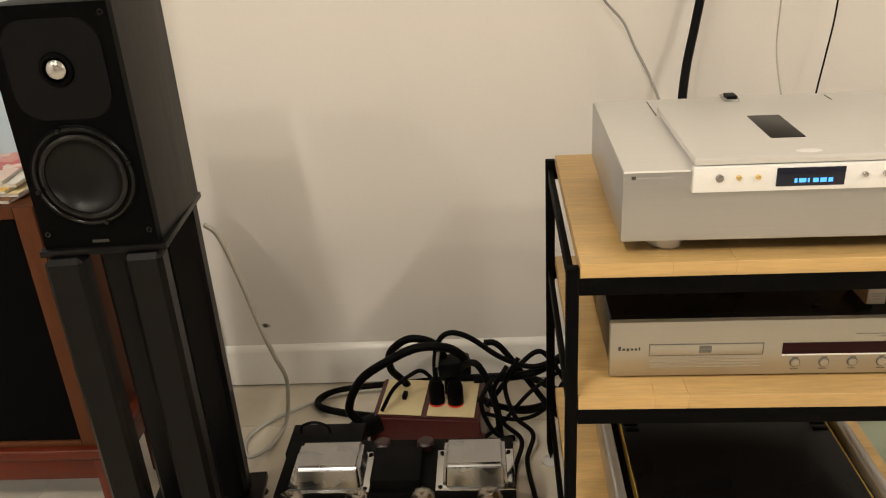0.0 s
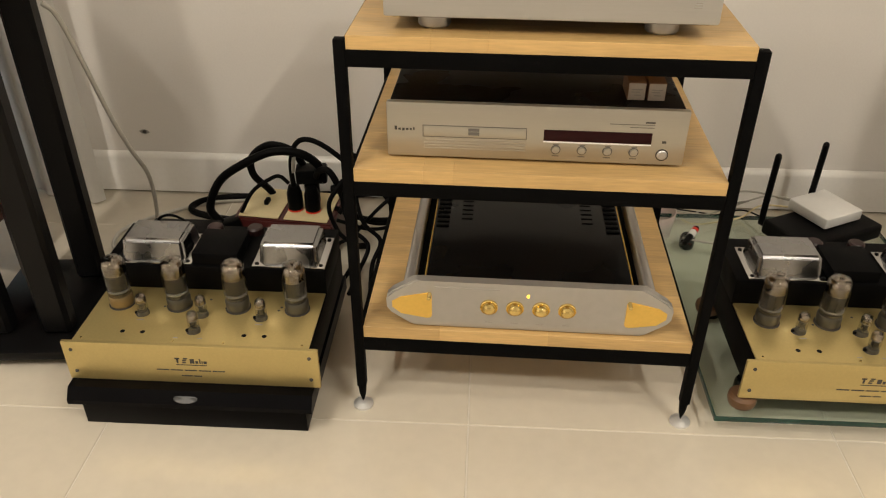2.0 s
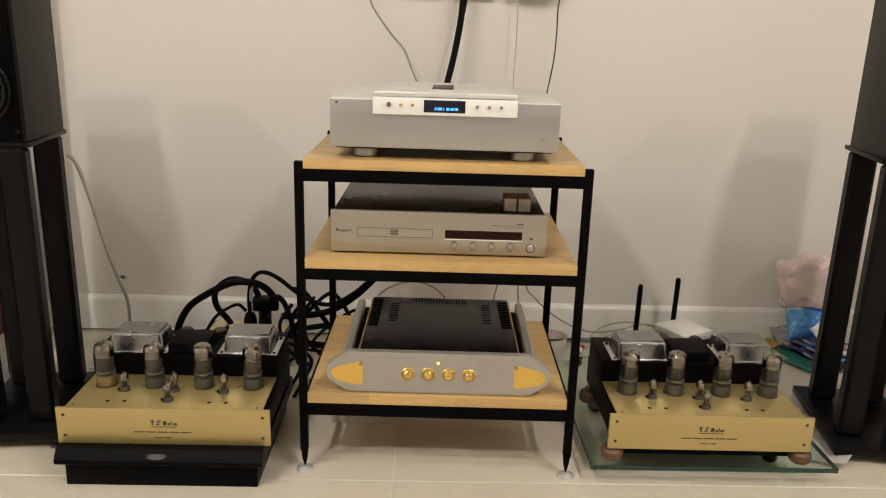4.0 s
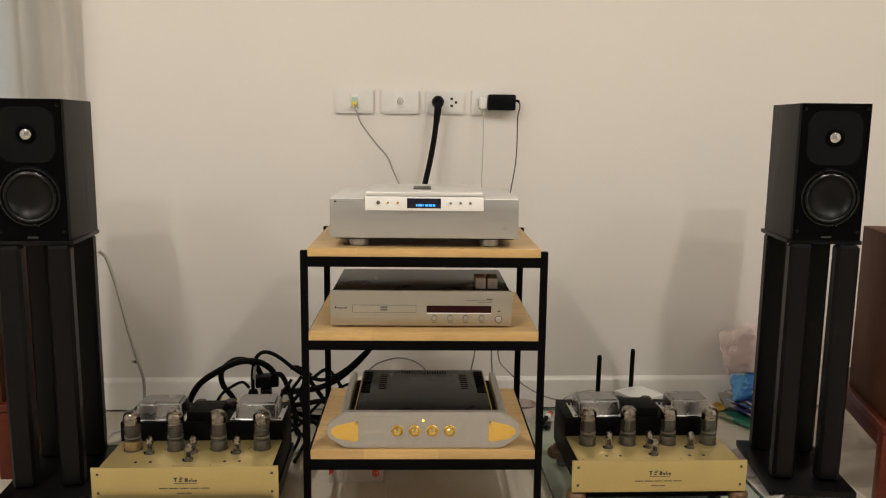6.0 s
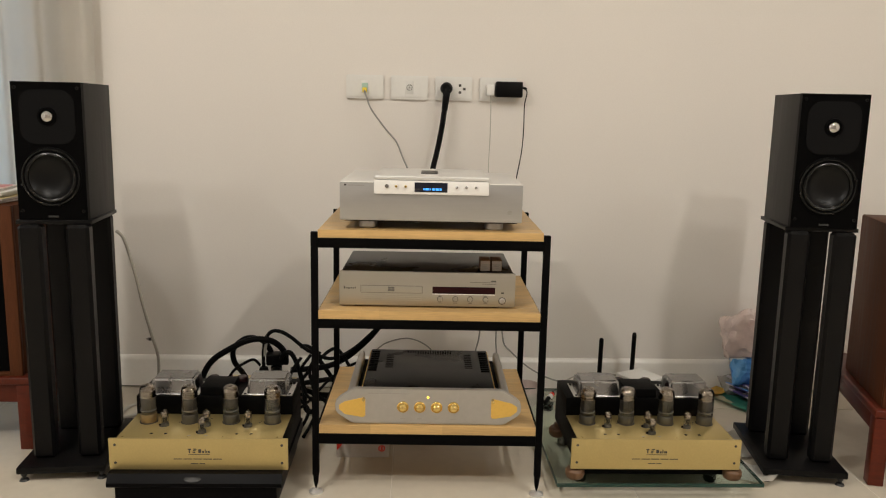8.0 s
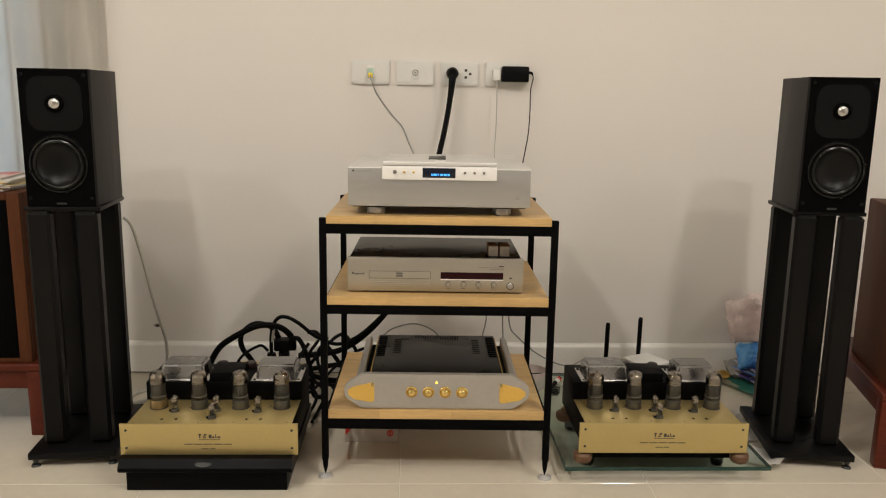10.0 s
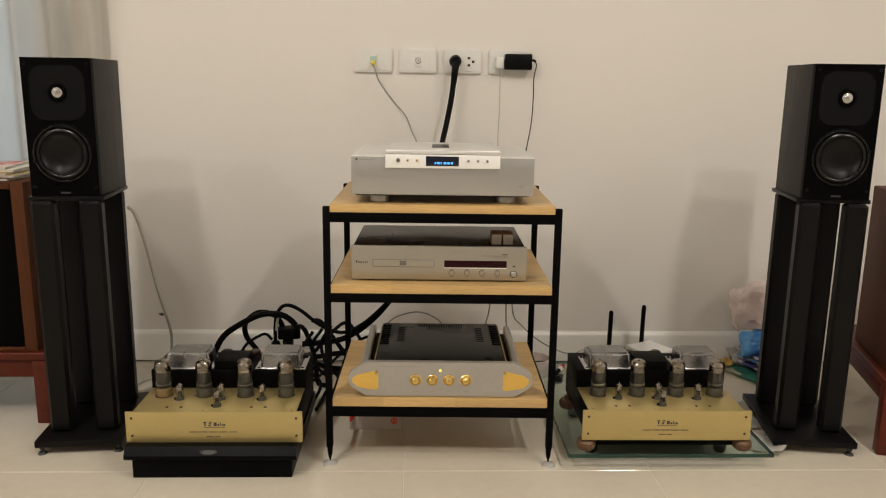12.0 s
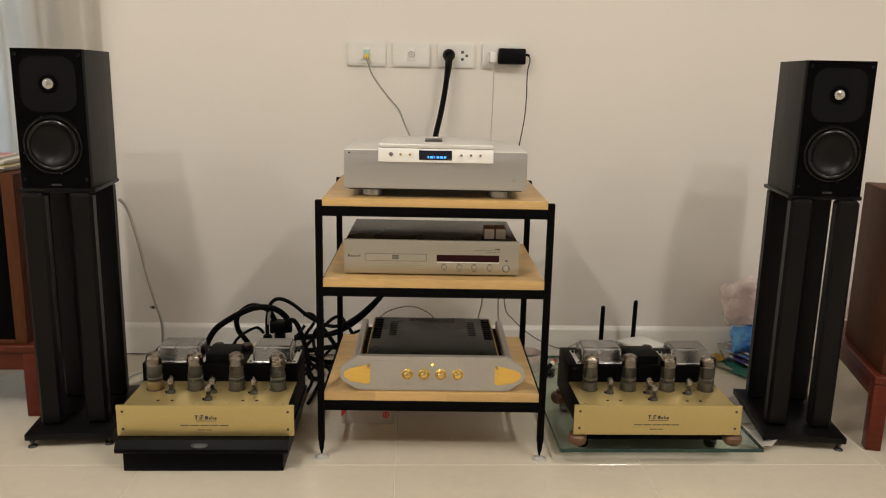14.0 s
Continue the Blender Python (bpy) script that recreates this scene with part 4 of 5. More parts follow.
# ---- loudspeakers ----
def bookshelf_speaker(where, label):
    th = thing("bookshelf_speaker", where, label, "loudspeaker", "pair of bookshelf speakers")
    w, h, d = 0.0825, 0.335, 0.199
    part("cabinet", box(-w, w, 0.016, d, 0.0, h, 0.0015), VENEER, th, "charcoal veneered cabinet")
    baffle = part("baffle", holed_plate(-w, w, 0.0, h, 0.0, 0.0158, 0.0, 0.105, 0.064), BAFFLE, th, "black front baffle")
    plate_ = part("tweeter_plate", add_prism(bmesh.new(), rounded(-0.065, 0.065, 0.186, 0.317, 0.034, 8), -0.0018, 0.001, 0.0012), FACEPLATE, baffle, "matte grey tweeter plate")
    part("tweeter_ring", lathe([(0.0155, 0.0), (0.023, 0.0), (0.022, 0.0035), (0.017, 0.0045), (0.0155, 0.001), (0.0155, 0.0)], pose(0.0, -0.0015, 0.2525) @ FRONT, 26), BAFFLE, baffle)
    part("tweeter_dome", lathe([(0.0155, 0.0), (0.0142, 0.004), (0.010, 0.0075), (0.005, 0.009), (0, 0.0095)], pose(0.0, -0.0008, 0.2525) @ FRONT, 26), CHROME, baffle, "silver metal dome")
    c = pose(0.0, 0.0, 0.105) @ FRONT
    part("woofer_frame", lathe([(0.062, 0.0), (0.0735, 0.0), (0.0735, 0.002), (0.069, 0.0045), (0.062, 0.004), (0.062, 0.0)], c, 44), BAFFLE, baffle, "black woofer rim")
    part("trim_ring", lathe([(0.0650, 0.0040), (0.0665, 0.0056), (0.0690, 0.0052), (0.0705, 0.0036)], c, 48), RUBBER, baffle, "glossy black trim ring")
    part("surround", lathe([(0.0625, 0.0005), (0.0605, 0.004), (0.057, 0.0055), (0.0535, 0.004), (0.052, 0.0005), (0.0625, 0.0005)], c, 44), RUBBER, baffle, "rubber surround")
    part("cone", lathe([(0.0525, 0.002), (0.050, -0.001), (0.040, -0.0070), (0.028, -0.0115), (0.014, -0.0142), (0, -0.0150)], c, 44), CONE, baffle, "dark woofer cone")
    for a in range(4):
        ang = radians(15 + 90 * a)
        part("screw", lathe([(0, 0.0075), (0.0030, 0.0070), (0.0042, 0.0050), (0.0044, 0.001), (0, 0.001)], pose(0.0695 * math.cos(ang), -0.0005, 0.105 + 0.0695 * math.sin(ang)) @ FRONT, 12), RUBBER, baffle, "black woofer screw")
    part("badge", box(-0.012, 0.012, -0.0008, 0.001, 0.006, 0.0105, 0.0004), BADGE, baffle, "small dull metal badge")
    for x in (-0.073, 0.073):
        for z in (0.022, 0.321):
            part("grille_socket", lathe([(0.002, 0.0), (0.0045, 0.0), (0.0045, 0.001), (0.002, 0.001), (0.002, 0.0)], pose(x, 0.0, z) @ FRONT, 12), RUBBER, baffle)
    return th


def speaker_stand(where, label, tall=0.0):
    """Origin: the floor under the speaker's front middle."""
    th = thing("speaker_stand", where, label, "speaker stand", "pair of speaker stands")
    part("top_plate", box(-0.090, 0.090, -0.006, 0.214, 0.6485 + tall, 0.6585 + tall, 0.0015), STAND, th)
    part("base_plate", box(-0.107, 0.107, -0.072, 0.245, 0.022, 0.040, 0.003), STAND, th)
    for x in (-0.0560, 0.0560):
        for y in (0.000, 0.186):
            part("pillar", box(x - 0.028, x + 0.028, y - 0.020, y + 0.020, 0.0402, 0.6483 + tall, 0.0075, 1), STAND, th)
    for x in (-0.094, 0.094):
        for y in (-0.056, 0.228):
            part("spike", lathe([(0, 0.0218), (0.007, 0.0218), (0.007, 0.014), (0.001, 0.005), (0, 0.005)], pose(x, y, 0), 12), BADGE, th, "dark metal spike")
            part("spike_cup", lathe([(0, 0.0055), (0.009, 0.005), (0.012, 0.0), (0, 0)], pose(x, y, 0), 16), BADGE, th, "small dark metal cup")
    return th


LEFT, RIGHT = pose(-0.932, 0.120, 0, 0, 0, 2.0), pose(0.9995, 0.097, 0, 0, 0, -6)
speaker_stand(pose(-0.930, 0.120, 0, 0, 0, 5.3), "black steel four-pillar speaker stand on spikes")
speaker_stand(pose(1.000, 0.109, 0, 0, 0, -8.5), "black steel four-pillar speaker stand on spikes", 0.012)
bookshelf_speaker(LEFT @ pose(0, 0, 0.6587), "black two-way bookshelf speaker with a silver tweeter")
bookshelf_speaker(RIGHT @ pose(0, 0, 0.6707), "black two-way bookshelf speaker with a silver tweeter")


def wooden_bench(where, hx, hy, top, label):
    th = thing("wooden_bench", where, label, "bench")
    part("seat", box(-hx, hx, -hy, hy, top - 0.022, top, 0.005, 3), REDWOOD, th)
    for sy in (-1, 1):
        part("apron", box(-hx + 0.04, hx - 0.04, sy * (hy - 0.022) - 0.009, sy * (hy - 0.022) + 0.009, top - 0.075, top - 0.0222, 0.003), REDWOOD, th)
    for sx in (-1, 1):
        part("apron", box(sx * (hx - 0.022) - 0.009, sx * (hx - 0.022) + 0.009, -hy + 0.04, hy - 0.04, top - 0.075, top - 0.0222, 0.003), REDWOOD, th)
        for sy in (-1, 1):
            cx, cy = sx * (hx - 0.021), sy * (hy - 0.021)
            part("leg", box(cx - 0.0195, cx + 0.0195, cy - 0.0195, cy + 0.0195, 0.0, top - 0.0222, 0.004), REDWOOD, th)
    return th


def wooden_speaker(where, w, d, h, label):
    th = thing("wooden_speaker", where, label, "loudspeaker")
    bm = bmesh.new()
    e = 0.034
    add_box(bm, -w / 2, w / 2, 0.012, d, 0, h, 0.004)
    part("cabinet", bm, BROWNWOOD, th)
    for a in ((-w / 2, -w / 2 + e, 0, h), (w / 2 - e, w / 2, 0, h), (-w / 2 + e, w / 2 - e, 0, 0.012), (-w / 2 + e, w / 2 - e, h - 0.02, h)):
        part("front_frame", box(a[0], a[1], -0.002, 0.0118, a[2], a[3], 0.002), BROWNWOOD, th)
    part("grille", box(-w / 2 + e + 0.001, w / 2 - e - 0.001, 0.001, 0.0116, 0.013, h - 0.021, 0.002), GRILLE, th, "black cloth grille")
    return th


wooden_bench(pose(-1.3675, 0.3525, 0), 0.2925, 0.1175, 0.208, "red-brown wooden bench beside the speaker stand")
wooden_speaker(pose(-1.300, 0.250, 0.208), 0.40, 0.21, 0.468, "brown wooden speaker with a black grille on a bench")
wooden_bench(pose(1.487, 0.225, 0, 0, 0, -14), 0.277, 0.265, 0.208, "red-brown wooden bench beside the speaker stand")
wooden_speaker(pose(1.372, 0.000, 0.208, 0, 0, -14), 0.40, 0.335, 0.467, "brown wooden speaker on a red-brown bench")
for k, (dx, dz, mat, lab) in enumerate(((0, 0, CARD, "brown covered magazine in a stack"), (0.012, 0.0075, CREAM, "cream covered magazine in a stack"), (-0.006, 0.0145, YELLOWPAPER, "yellow covered magazine in a stack"), (0.008, 0.0215, PAPER, "white covered magazine in a stack"), (-0.01, 0.0285, PINKPACK, "pink covered magazine on top of a stack"))):
    bk = thing("magazine", pose(-1.245 + dx, 0.275 + dx * 0.5, 0.6765 + dz, 0, 0, 3 * (k - 2)), lab, "magazine", "magazines on the wooden speaker")
    part("cover", box(-0.10, 0.10, 0.0, 0.17, 0.0055, 0.0068, 0.0004), mat, bk)
    part("page_block", box(-0.098, 0.098, 0.002, 0.168, 0.0, 0.0054, 0.0004), PAPER, bk, "white page block")


# ---- floor behind the amplifiers: power box and cables ----
def power_box():
    th = thing("power_distributor", pose(-0.520, 0.553, 0, 0, 0, -6), "maroon mains distribution box with cream panels", "power distributor")
    bm = bmesh.new()
    w, d = 0.126, 0.078
    a = [bm.verts.new(p) for p in ((-w, -d, 0.004), (w, -d, 0.004), (w, d, 0.004), (-w, d, 0.004))]
    b = [bm.verts.new(p) for p in ((-w * 0.92, -d * 0.86, 0.076), (w * 0.92, -d * 0.86, 0.076), (w * 0.92, d * 0.9, 0.084), (-w * 0.92, d * 0.9, 0.084))]
    bm.faces.new(a[::-1])
    bm.faces.new(b)
    for k in range(4):
        j = (k + 1) % 4
        bm.faces.new((a[k], a[j], b[j], b[k]))
    bmesh.ops.bevel(bm, geom=bm.edges[:], offset=0.004, segments=2, affect="EDGES")
    part("housing", bm, MAROON, th)
    tilt = pose(0, 0, 0.0808, 3.2)
    for x0, x1 in ((-0.104, -0.010), (0.002, 0.104)):
        bm = add_box(bmesh.new(), x0, x1, -0.060, 0.062, 0, 0.003, 0.001)
        bmesh.ops.transform(bm, matrix=tilt, verts=bm.verts)
        part("panel", bm, CREAM, th, "cream top panel")
    part("switch", box(-0.060, -0.050, -0.012, 0.010, 0.083, 0.094, 0.002), BLACKPLASTIC, th, "black rocker switch")
    for x in (-0.072, 0.072):
        part("foot", lathe([(0, 0.0045), (0.01, 0.0045), (0.01, 0), (0, 0)], pose(x, 0, 0), 12), RUBBER, th)


power_box()
for x, y, hgt in ((-0.503, 0.535, 0.062), (-0.462, 0.530, 0.062), (-0.470, 0.572, 0.07)):
    th = thing("power_plug", pose(x, y, 0.0835), "black mains plug with a red collar standing in the power box", "plug", "plugs in the power box")
    part("collar", lathe([(0, 0.0035), (0.0172, 0.0035), (0.018, 0.0), (0, 0)], None, 20), RED, th, "red collar")
    part("body", lathe([(0, hgt), (0.012, hgt - 0.002), (0.0175, hgt - 0.02), (0.0175, 0.0036), (0, 0.0036)], None, 20), BLACKPLASTIC, th)
solid("plug_tap", box(-0.035, 0.035, -0.022, 0.022, 0.0, 0.036, 0.006), BLACKPLASTIC, pose(-0.462, 0.548, 0.1505, 0, 0, 8), "black mains tap block on the plugs", "plug")
brick = thing("power_brick", pose(-0.720, 0.39, 0), "black power supply box on the floor", "power supply")
part("case", box(-0.075, 0.075, -0.045, 0.050, 0.0, 0.105, 0.004), BLACKPLASTIC, brick)
part("handle", sweep([(-0.055, 0.02, 0.103), (-0.05, 0.02, 0.122), (-0.025, 0.02, 0.130), (0.0, 0.02, 0.120), (0.006, 0.02, 0.103)], 0.003), CABLE, brick)
solid("inlet_connector", box(-0.035, 0.035, -0.018, 0.018, -0.018, 0.018, 0.006), BLACKPLASTIC, pose(-0.655, 0.50, 0.0505, 0, -18, 10), "black mains connector lying beside the power box", "plug")

cable("mains_cable", [(-0.672, 0.50, 0.062), (-0.69, 0.50, 0.10), (-0.660, 0.50, 0.166), (-0.606, 0.50, 0.208), (-0.536, 0.505, 0.240), (-0.475, 0.51, 0.236), (-0.440, 0.52, 0.205), (-0.440, 0.53, 0.176)], 0.0095, CABLE, "thick black mains cable looping above the floor")
cable("mains_cable", [(-0.555, 0.63, 0.012), (-0.575, 0.60, 0.09), (-0.600, 0.565, 0.150), (-0.599, 0.56, 0.197), (-0.557, 0.56, 0.230), (-0.507, 0.56, 0.220), (-0.484, 0.56, 0.185), (-0.482, 0.556, 0.165)], 0.0085, CABLE, "thick black mains cable looping above the floor")
cable("mains_cable", [(-0.503, 0.535, 0.140), (-0.500, 0.52, 0.20), (-0.492, 0.52, 0.240), (-0.475, 0.52, 0.262), (-0.45, 0.52, 0.264), (-0.417, 0.52, 0.247), (-0.357, 0.52, 0.200), (-0.290, 0.52, 0.178), (-0.225, 0.53, 0.205), (-0.16, 0.54, 0.262), (-0.10, 0.52, 0.33)], 0.0058, CABLE, "black mains cable rising towards the rack")
part("tape", sweep([(-0.5005, 0.524, 0.185), (-0.497, 0.5202, 0.205), (-0.494, 0.52, 0.224)], 0.0068), WHITECABLE, bpy.data.objects["mains_cable.002"], "white tape band")
cable("mains_cable", [(-0.448, 0.53, 0.17), (-0.436, 0.51, 0.195), (-0.412, 0.50, 0.200), (-0.390, 0.495, 0.158), (-0.372, 0.49, 0.085), (-0.366, 0.485, 0.025), (-0.340, 0.50, 0.010)], 0.0075, CABLE, "black mains cable bending down to the floor")
cable("mains_cable", [(-0.640, 0.585, 0.012), (-0.735, 0.607, 0.012), (-0.790, 0.632, 0.014), (-0.785, 0.672, 0.014), (-0.725, 0.700, 0.014), (-0.562, 0.715, 0.018), (-0.40, 0.71, 0.03), (-0.30, 0.66, 0.06), (-0.22, 0.60, 0.05)], 0.0085, CABLE, "thick black mains cable lying along the wall")
cable("signal_cable", [(-0.62, 0.50, 0.09), (-0.59, 0.51, 0.14), (-0.55, 0.525, 0.165), (-0.53, 0.53, 0.168), (-0.513, 0.533, 0.15)], 0.0045, CABLE, "thin black lead plugged into the power box")
cable("mains_cable", [(-0.42, 0.55, 0.13), (-0.37, 0.545, 0.135), (-0.294, 0.54, 0.150), (-0.224, 0.545, 0.190), (-0.153, 0.55, 0.262), (-0.11, 0.54, 0.34)], 0.009, CABLE, "thick black mains cable rising behind the rack")
# tangle beside and behind the rack
random.seed(5)
for k in range(6):
    ph = random.uniform(0, 6.28)
    pts = []
    y0, y1 = random.uniform(0.46, 0.60), random.uniform(0.50, 0.68)
    for i in range(9):
        u = i / 8
        pts.append((-0.40 + 0.42 * u + 0.02 * math.sin(ph * 3 + u * 9), y0 + (y1 - y0) * u + 0.03 * math.sin(ph + u * 7),
                    max(0.012, 0.085 + 0.075 * math.sin(ph + u * (5 + k * 0.35)) + 0.05 * math.sin(ph * 2 + 4 * u))))
    cable("tangled_cable", pts, random.choice((0.0045, 0.0055, 0.007)), CABLE, "black cable in a tangle behind the rack")
for k in range(3):
    x = -0.375 + 0.025 * k
    cable("tangled_cable", [(x, 0.46 + 0.03 * k, 0.20), (x - 0.03, 0.44 + 0.03 * k, 0.15), (x - 0.012, 0.43 + 0.02 * k, 0.09), (x + 0.025, 0.42 + 0.02 * k, 0.05), (x + 0.01, 0.38 + 0.02 * k, 0.012), (x - 0.02 + 0.02 * k, 0.31, 0.010)], 0.005, CABLE, "black cable hanging down to the floor beside the rack")
cable("grey_cable", [(-0.16, 0.60, 0.178), (-0.121, 0.60, 0.207), (-0.057, 0.60, 0.222), (-0.002, 0.60, 0.204), (0.03, 0.60, 0.170), (0.05, 0.62, 0.10), (0.06, 0.63, 0.012)], 0.0022, GREYCABLE, "thin grey cable arching behind the amplifier")
for pts in ([(0.177, 0.55, 0.40), (0.177, 0.6, 0.243), (0.165, 0.61, 0.16), (0.17, 0.63, 0.02)],
            [(0.228, 0.52, 0.45), (0.230, 0.6, 0.243), (0.238, 0.61, 0.14), (0.25, 0.64, 0.012)],
            [(0.240, 0.52, 0.45), (0.251, 0.6, 0.234), (0.285, 0.60, 0.176), (0.361, 0.61, 0.112), (0.455, 0.63, 0.07), (0.56, 0.66, 0.07)]):
    cable("grey_cable", pts, 0.0024, GREYCABLE, "thin grey cable hanging behind the rack")
cable("speaker_wire", [(-0.862, 0.335, 0.600), (-0.845, 0.345, 0.573), (-0.826, 0.360, 0.479), (-0.816, 0.390, 0.370), (-0.810, 0.430, 0.276), (-0.813, 0.490, 0.186), (-0.834, 0.540, 0.082), (-0.856, 0.56, 0.012), (-0.875, 0.49, 0.008), (-0.915, 0.46, 0.008), (-0.93, 0.53, 0.008), (-0.88, 0.60, 0.008), (-0.78, 0.672, 0.008), (-0.68, 0.70, 0.008), (-0.55, 0.69, 0.008)], 0.0045, WHITECABLE, "pale grey speaker cable from stand to floor")

# ---- network box, cables and bits beside the rack ----
router = thing("network_box", pose(0.692, 0.546, 0.0448, 0, 0, 28), "black network box with two upright aerials on glass", "router")
part("case", box(-0.115, 0.115, -0.067, 0.067, 0.004, 0.040, 0.008, 3), BLACKPLASTIC, router)
for x, y in ((-0.09, -0.045), (0.09, -0.045), (-0.09, 0.045), (0.09, 0.045)):
    part("foot", lathe([(0, 0.0045), (0.007, 0.0045), (0.007, 0), (0, 0)], pose(x, y, 0), 10), RUBBER, router)
for x in (-0.098, 0.044):
    ant = part("aerial", sweep([(x, 0.082, 0.022), (x, 0.083, 0.05), (x, 0.082, 0.12), (x, 0.081, 0.185)], 0.0072, 12), BLACKPLASTIC, router, "black rod aerial")
    part("tip", lathe([(0.0072, 0.185), (0.0064, 0.1895), (0.0035, 0.1925), (0, 0.193)], pose(x, 0.081, 0), 12), BLACKPLASTIC, ant)
    part("hinge", sweep([(x, 0.062, 0.020), (x, 0.074, 0.020), (x, 0.086, 0.020)], 0.0078, 12), BLACKPLASTIC, ant)
white = thing("media_box", pose(0.703, 0.580, 0.0850, 0, 0, 28), "small white plastic box on the network box", "router")
part("case", box(-0.055, 0.055, -0.055, 0.055, 0.002, 0.027, 0.003, 3), WHITEPLASTIC, white)
part("base", box(-0.048, 0.048, -0.048, 0.048, 0.0, 0.0022), BLACKPLASTIC, white)
for pts, r, mat in (
        ([(0.655, 0.625, 0.095), (0.60, 0.66, 0.085), (0.53, 0.67, 0.05), (0.47, 0.69, 0.012), (0.40, 0.71, 0.010), (0.32, 0.70, 0.010)], 0.0022, WHITECABLE),
        ([(0.65, 0.63, 0.09), (0.57, 0.69, 0.08), (0.50, 0.715, 0.05), (0.44, 0.68, 0.012), (0.38, 0.66, 0.012), (0.33, 0.62, 0.010)], 0.0024, WHITECABLE),
        ([(0.60, 0.565, 0.062), (0.55, 0.65, 0.050), (0.50, 0.69, 0.012), (0.48, 0.70, 0.010), (0.38, 0.72, 0.01), (0.27, 0.70, 0.01)], 0.002, CABLE),
        ([(0.38, 0.52, 0.0475), (0.42, 0.505, 0.0475), (0.48, 0.49, 0.0475), (0.53, 0.45, 0.0475)], 0.0026, WHITECABLE),
        ([(0.64, 0.60, 0.09), (0.58, 0.63, 0.075), (0.54, 0.62, 0.05), (0.49, 0.60, 0.048), (0.43, 0.645, 0.012), (0.39, 0.72, 0.01)], 0.0022, CREAM)):
    cable("network_cable", pts, r, mat, "thin pale cable on the floor behind the rack")
plugs = thing("phono_plug", pose(0.385, 0.50, 0.052, 0, 78, 55), "red and white phono plug lying on the glass", "plug")
part("barrel", lathe([(0, 0.05), (0.007, 0.049), (0.0072, 0.0), (0.005, -0.012), (0, -0.012)], None, 14), BLACKPLASTIC, plugs)
part("band", lathe([(0.0074, 0.018), (0.0078, 0.019), (0.0078, 0.034), (0.0074, 0.035)], None, 14), WHITEPLASTIC, plugs, "white band")
part("collar", lathe([(0.0074, 0.036), (0.0078, 0.0365), (0.0078, 0.044), (0.0074, 0.0445)], None, 14), RED, plugs, "red band")
tub = thing("plastic_tub", pose(0.335, 0.62, 0.0), "hazy round plastic tub on the floor behind the rack", "tub")
part("wall", lathe([(0, 0.002), (0.040, 0.002), (0.047, 0.062), (0.049, 0.062), (0.042, 0.0), (0, 0.0)], None, 28), CLEARFILM, tub)

# boxes on the floor under the rack
carton = thing("carton", pose(-0.172, 0.195, 0.0, 0, 0, 0), "flat white carton with red print under the rack", "box")
part("box", box(-0.072, 0.072, 0.0, 0.16, 0.0, 0.062, 0.0015), WHITEBOX, carton)
part("print", lathe([(0.006, 0.0), (0.0095, 0.0), (0.0095, 0.0006), (0.006, 0.0006), (0.006, 0.0)], pose(0.052, -0.0003, 0.027) @ FRONT, 20), RED, carton, "red ring mark")
part("print", box(0.0495, 0.0545, -0.0008, 0.0002, 0.022, 0.032), RED, carton)
part("print", add_prism(bmesh.new(), [(-0.071, 0.060), (-0.045, 0.060), (-0.062, 0.030), (-0.071, 0.022)], -0.0008, 0.0002), RED, carton, "red printed corner")

def crumpled(name, nx, ny, w, h, rough_, seed, mat, where, label, category, curl=0.0, kind=""):
    """A creased sheet with real thickness."""
    bm = bmesh.new()
    rows = []
    for i in range(nx + 1):
        col = []
        for j in range(ny + 1):
            x, y = (i / nx - 0.5) * w, (j / ny - 0.5) * h
            z = rough_ * (noise.noise(Vector((x * 14 + seed, y * 14, seed))) + 0.5 * noise.noise(Vector((x * 40, y * 40 + seed, 3))))
            z += curl * (x / w) ** 2 * 4
            col.append(bm.verts.new((x, y, max(z + rough_ * 0.9, 0.0))))
        rows.append(col)
    for a, b in zip(rows, rows[1:]):
        for j in range(ny):
            bm.faces.new((a[j], b[j], b[j + 1], a[j + 1]))
    bmesh.ops.solidify(bm, geom=bm.faces[:], thickness=0.0008)
    return solid(name, bm, mat, where, label, category, sharp=25)


crumpled("paper_sheet", 16, 12, 0.20, 0.13, 0.005, 2.0, PAPER, pose(0.895, 0.26, 0.002, 0, 0, 30), "creased white paper on the floor beside the stand", "paper", 0.03)
crumpled("paper_sheet", 16, 12, 0.15, 0.11, 0.005, 4.0, PAPER, pose(0.868, 0.10, 0.002, 0, 0, -40), "creased white paper on the floor beside the stand", "paper", 0.02)
crumpled("printed_bag", 20, 16, 0.13, 0.22, 0.004, 7.0, GREENPAPER, pose(1.068, 0.610, 0.002, 0, 0, 28), "green printed plastic wrapper lying on the floor", "wrapper", 0.008)
crumpled("printed_bag", 12, 10, 0.07, 0.055, 0.004, 9.0, YELLOWPAPER, pose(1.004, 0.700, 0.010, 0, 0, 28), "yellow printed plastic wrapper on the floor", "wrapper", 0.006)
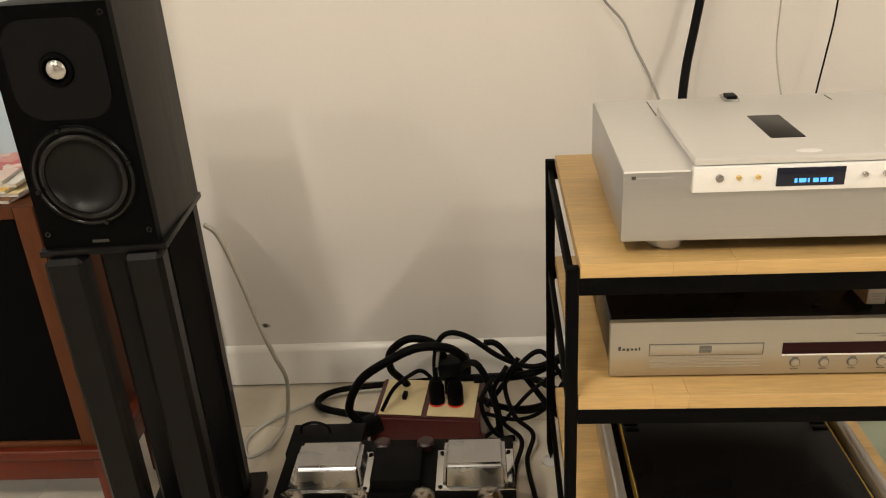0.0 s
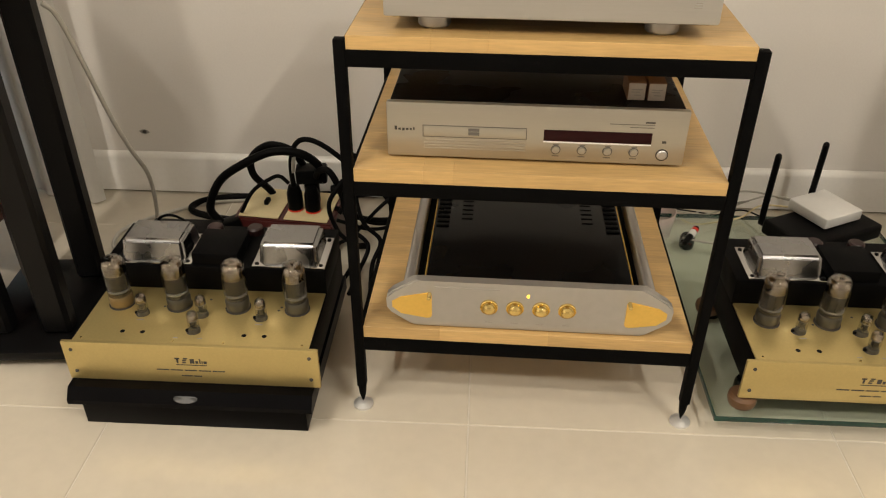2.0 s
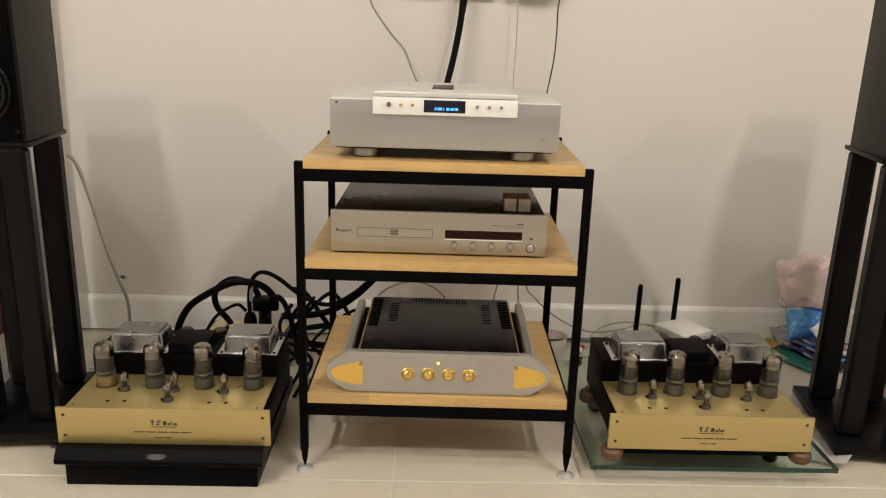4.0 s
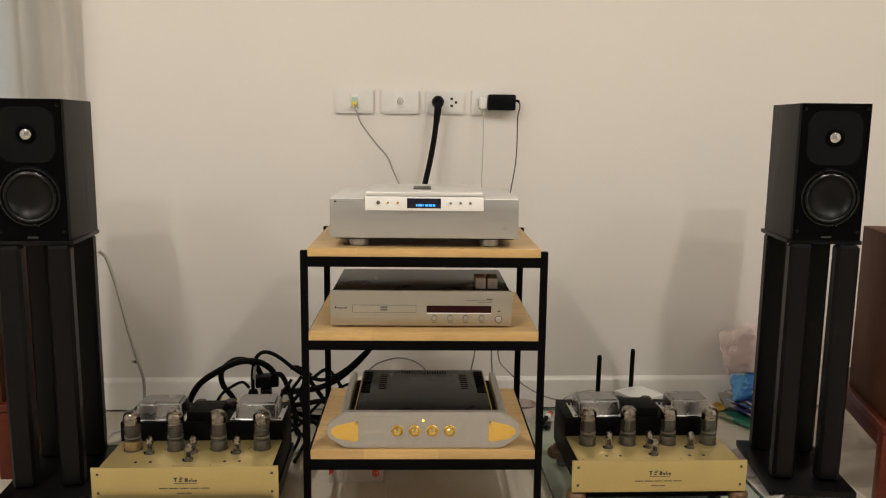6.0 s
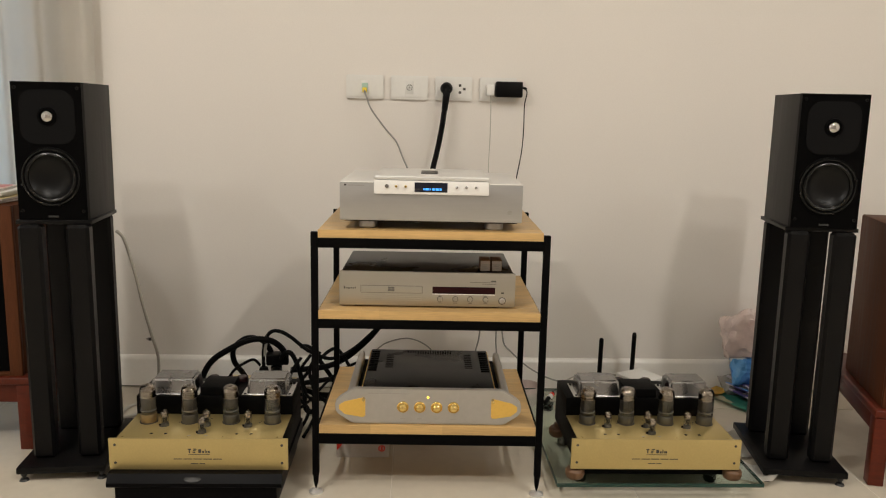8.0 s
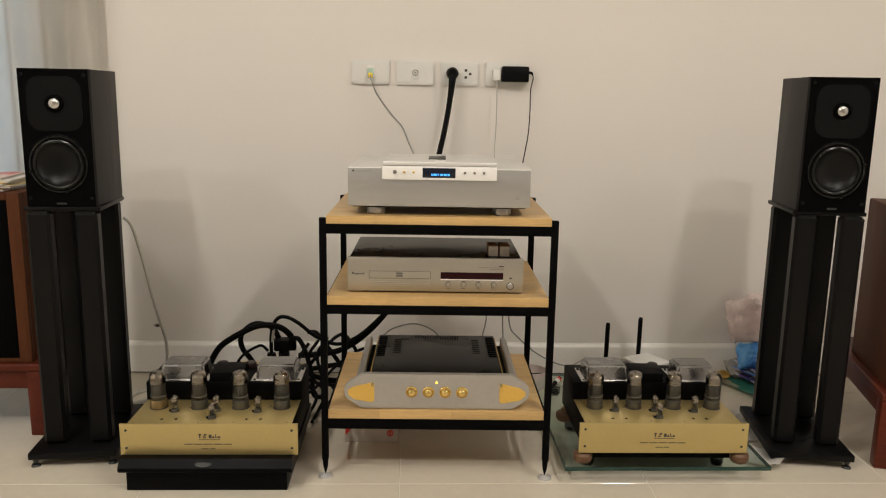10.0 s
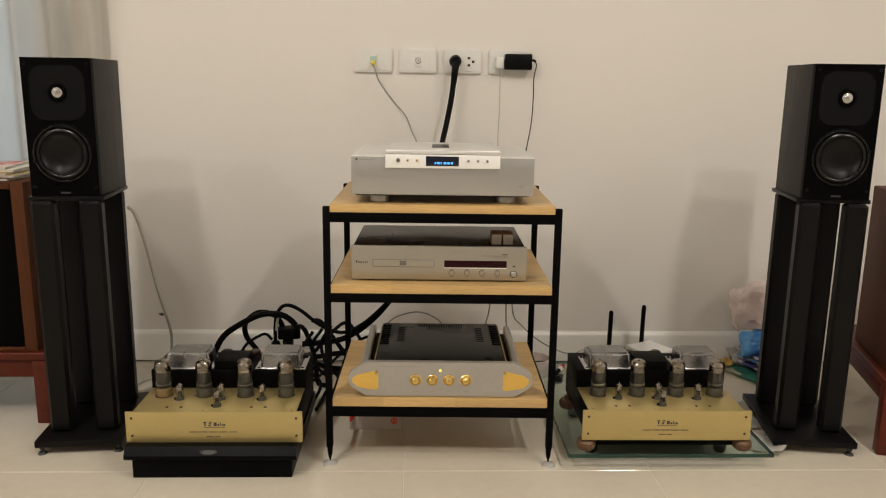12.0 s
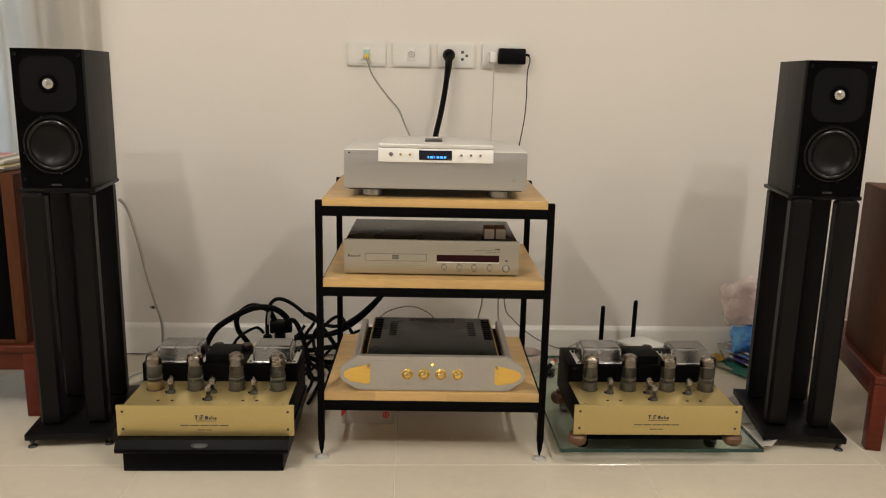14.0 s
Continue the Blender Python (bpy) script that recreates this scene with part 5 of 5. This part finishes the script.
for k, (bx, by, bz, tilt_, turn, mat, lab) in enumerate(((1.132, 0.622, 0.018, 9, 24, NAVYPACK, "navy and white printed magazine in a slumped pile"), (1.136, 0.632, 0.031, 12, 31, BLUEPACK, "blue printed magazine in a slumped pile"), (1.138, 0.640, 0.042, 15, 20, NAVYPACK, "violet printed magazine on a slumped pile"))):
    bk = thing("magazine", pose(bx, by, bz, 3, tilt_, turn), lab, "magazine", "magazines in a slumped pile")
    part("cover", box(-0.075, 0.075, -0.095, 0.095, 0.0045, 0.0056, 0.0004), mat, bk)
    part("page_block", box(-0.073, 0.074, -0.093, 0.093, 0.0, 0.0044, 0.0004), NAVYPACK, bk, "printed page edges")


def pillow_packet(name, w, h, t, seed, mat, where, label, crease=0.006):
    """A sealed film packet: swollen middle, pinched edges, creased."""
    bm = bmesh.new()
    n = 26
    for side in (-1, 1):
        rows = []
        for i in range(n + 1):
            col = []
            for k in range(n + 1):
                u, v = i / n * 2 - 1, k / n * 2 - 1
                full = max(0.0, (1 - abs(u) ** 3) * (1 - abs(v) ** 4)) ** 0.6
                p = Vector((u * 2.2 + seed, v * 2.2, side * 1.7))
                fold = (1 - 2 * abs(noise.noise(p))) * crease * full + 0.5 * crease * full * noise.noise(p * 3.1)
                wob = 0.004 * noise.noise(Vector((u * 3, v * 3, seed)))
                col.append(bm.verts.new((u * w / 2 * (1 - 0.06 * (1 - v * v)) + wob, v * h / 2 * (1 - 0.05 * (1 - u * u)), side * (t / 2 * full + fold) + wob)))
            rows.append(col)
        for a, b in zip(rows, rows[1:]):
            for k in range(n):
                bm.faces.new((a[k], b[k], b[k + 1], a[k + 1])[::side])
    bmesh.ops.remove_doubles(bm, verts=bm.verts[:], dist=0.0002)
    return solid(name, bm, mat, where, label, "packet", sharp=30)


def crumpled_bag(name, size, seed, mat, where, label, amount=0.22, freq=9):
    bm = bmesh.new()
    bmesh.ops.create_icosphere(bm, subdivisions=4, radius=1)
    for v in bm.verts:
        p = v.co.copy()
        s = 1 + amount * noise.noise(p * 1.4 + Vector((seed, 0, 0))) + 0.6 * amount * (0.5 - abs(noise.noise(p * 2.6 + Vector((0, seed, 0))))) + 0.35 * amount * (0.4 - abs(noise.noise(p * freq * 0.4 + Vector((0, 0, seed)))))
        box_ = max(abs(p.x), abs(p.y), abs(p.z))
        p = p * (0.55 + 0.45 / box_ * 0.8) * s
        v.co = Vector((p.x * size[0], p.y * size[1], max((p.z + 1) * size[2], 0.0)))
    return solid(name, bm, mat, where, label, "bag", sharp=22)


crumpled_bag("plastic_bag", (0.080, 0.044, 0.082), 3.1, CLEARFILM, pose(1.088, 0.694, 0.135), "hazy creased plastic bag of pink packets leaning on the wall", 0.34, 16)
pillow_packet("pink_packet", 0.115, 0.095, 0.034, 5.1, PINKPACK, pose(1.098, 0.688, 0.222, 78, 8, 6), "pink and red printed packet inside a hazy bag", 0.008)
pillow_packet("pink_packet", 0.085, 0.075, 0.026, 2.4, PINKPACK, pose(1.060, 0.706, 0.196, 84, -16, -8), "pink and white printed packet inside a hazy bag", 0.008)
pillow_packet("blue_packet", 0.145, 0.100, 0.050, 8.3, BLUEPACK, pose(1.100, 0.668, 0.098, 62, 6, 14), "blue printed film packet standing against the wall", 0.007)
pillow_packet("white_packet", 0.060, 0.050, 0.016, 4.7, PAPER, pose(1.128, 0.630, 0.090, 58, -28, 20), "small white paper packet leaning on a blue packet", 0.004)
pillow_packet("grey_packet", 0.150, 0.080, 0.050, 11.3, GREYCABLE, pose(1.095, 0.704, 0.036, 20, 4, 4), "grey film packet on the floor by the skirting", 0.008)

# ---- floor, with its tiles last ----
base = solid("floor", box(X0 - 0.1, X1 + 0.1, YB - 0.1, WALL_Y + 0.1, -0.06, -0.0012), GROUT, Matrix.Identity(4), "polished cream floor tiles with pale joints", "floor", kind="structure")
PITCH, JX, JY, GAP = 0.62, -0.089, -0.0445, 0.0028
made = {}
for i in range(-5, 6):
    for j in range(-7, 3):
        xa, xb = max(JX + i * PITCH, X0), min(JX + (i + 1) * PITCH, X1)
        ya, yb = max(JY + j * PITCH, YB), min(JY + (j + 1) * PITCH, WALL_Y)
        if xb - xa < 0.02 or yb - ya < 0.02:
            continue
        w, d = xb - xa - GAP, yb - ya - GAP
        key = (round(w, 4), round(d, 4))
        if key not in made:
            made[key] = put_mesh("tile", box(-w / 2, w / 2, -d / 2, d / 2, -0.010, 0.0, 0.0008, 1), TILE)
        ob = new("tile", made[key])
        ob.location = ((xa + xb) / 2, (ya + yb) / 2, 0)
        ob.parent = base
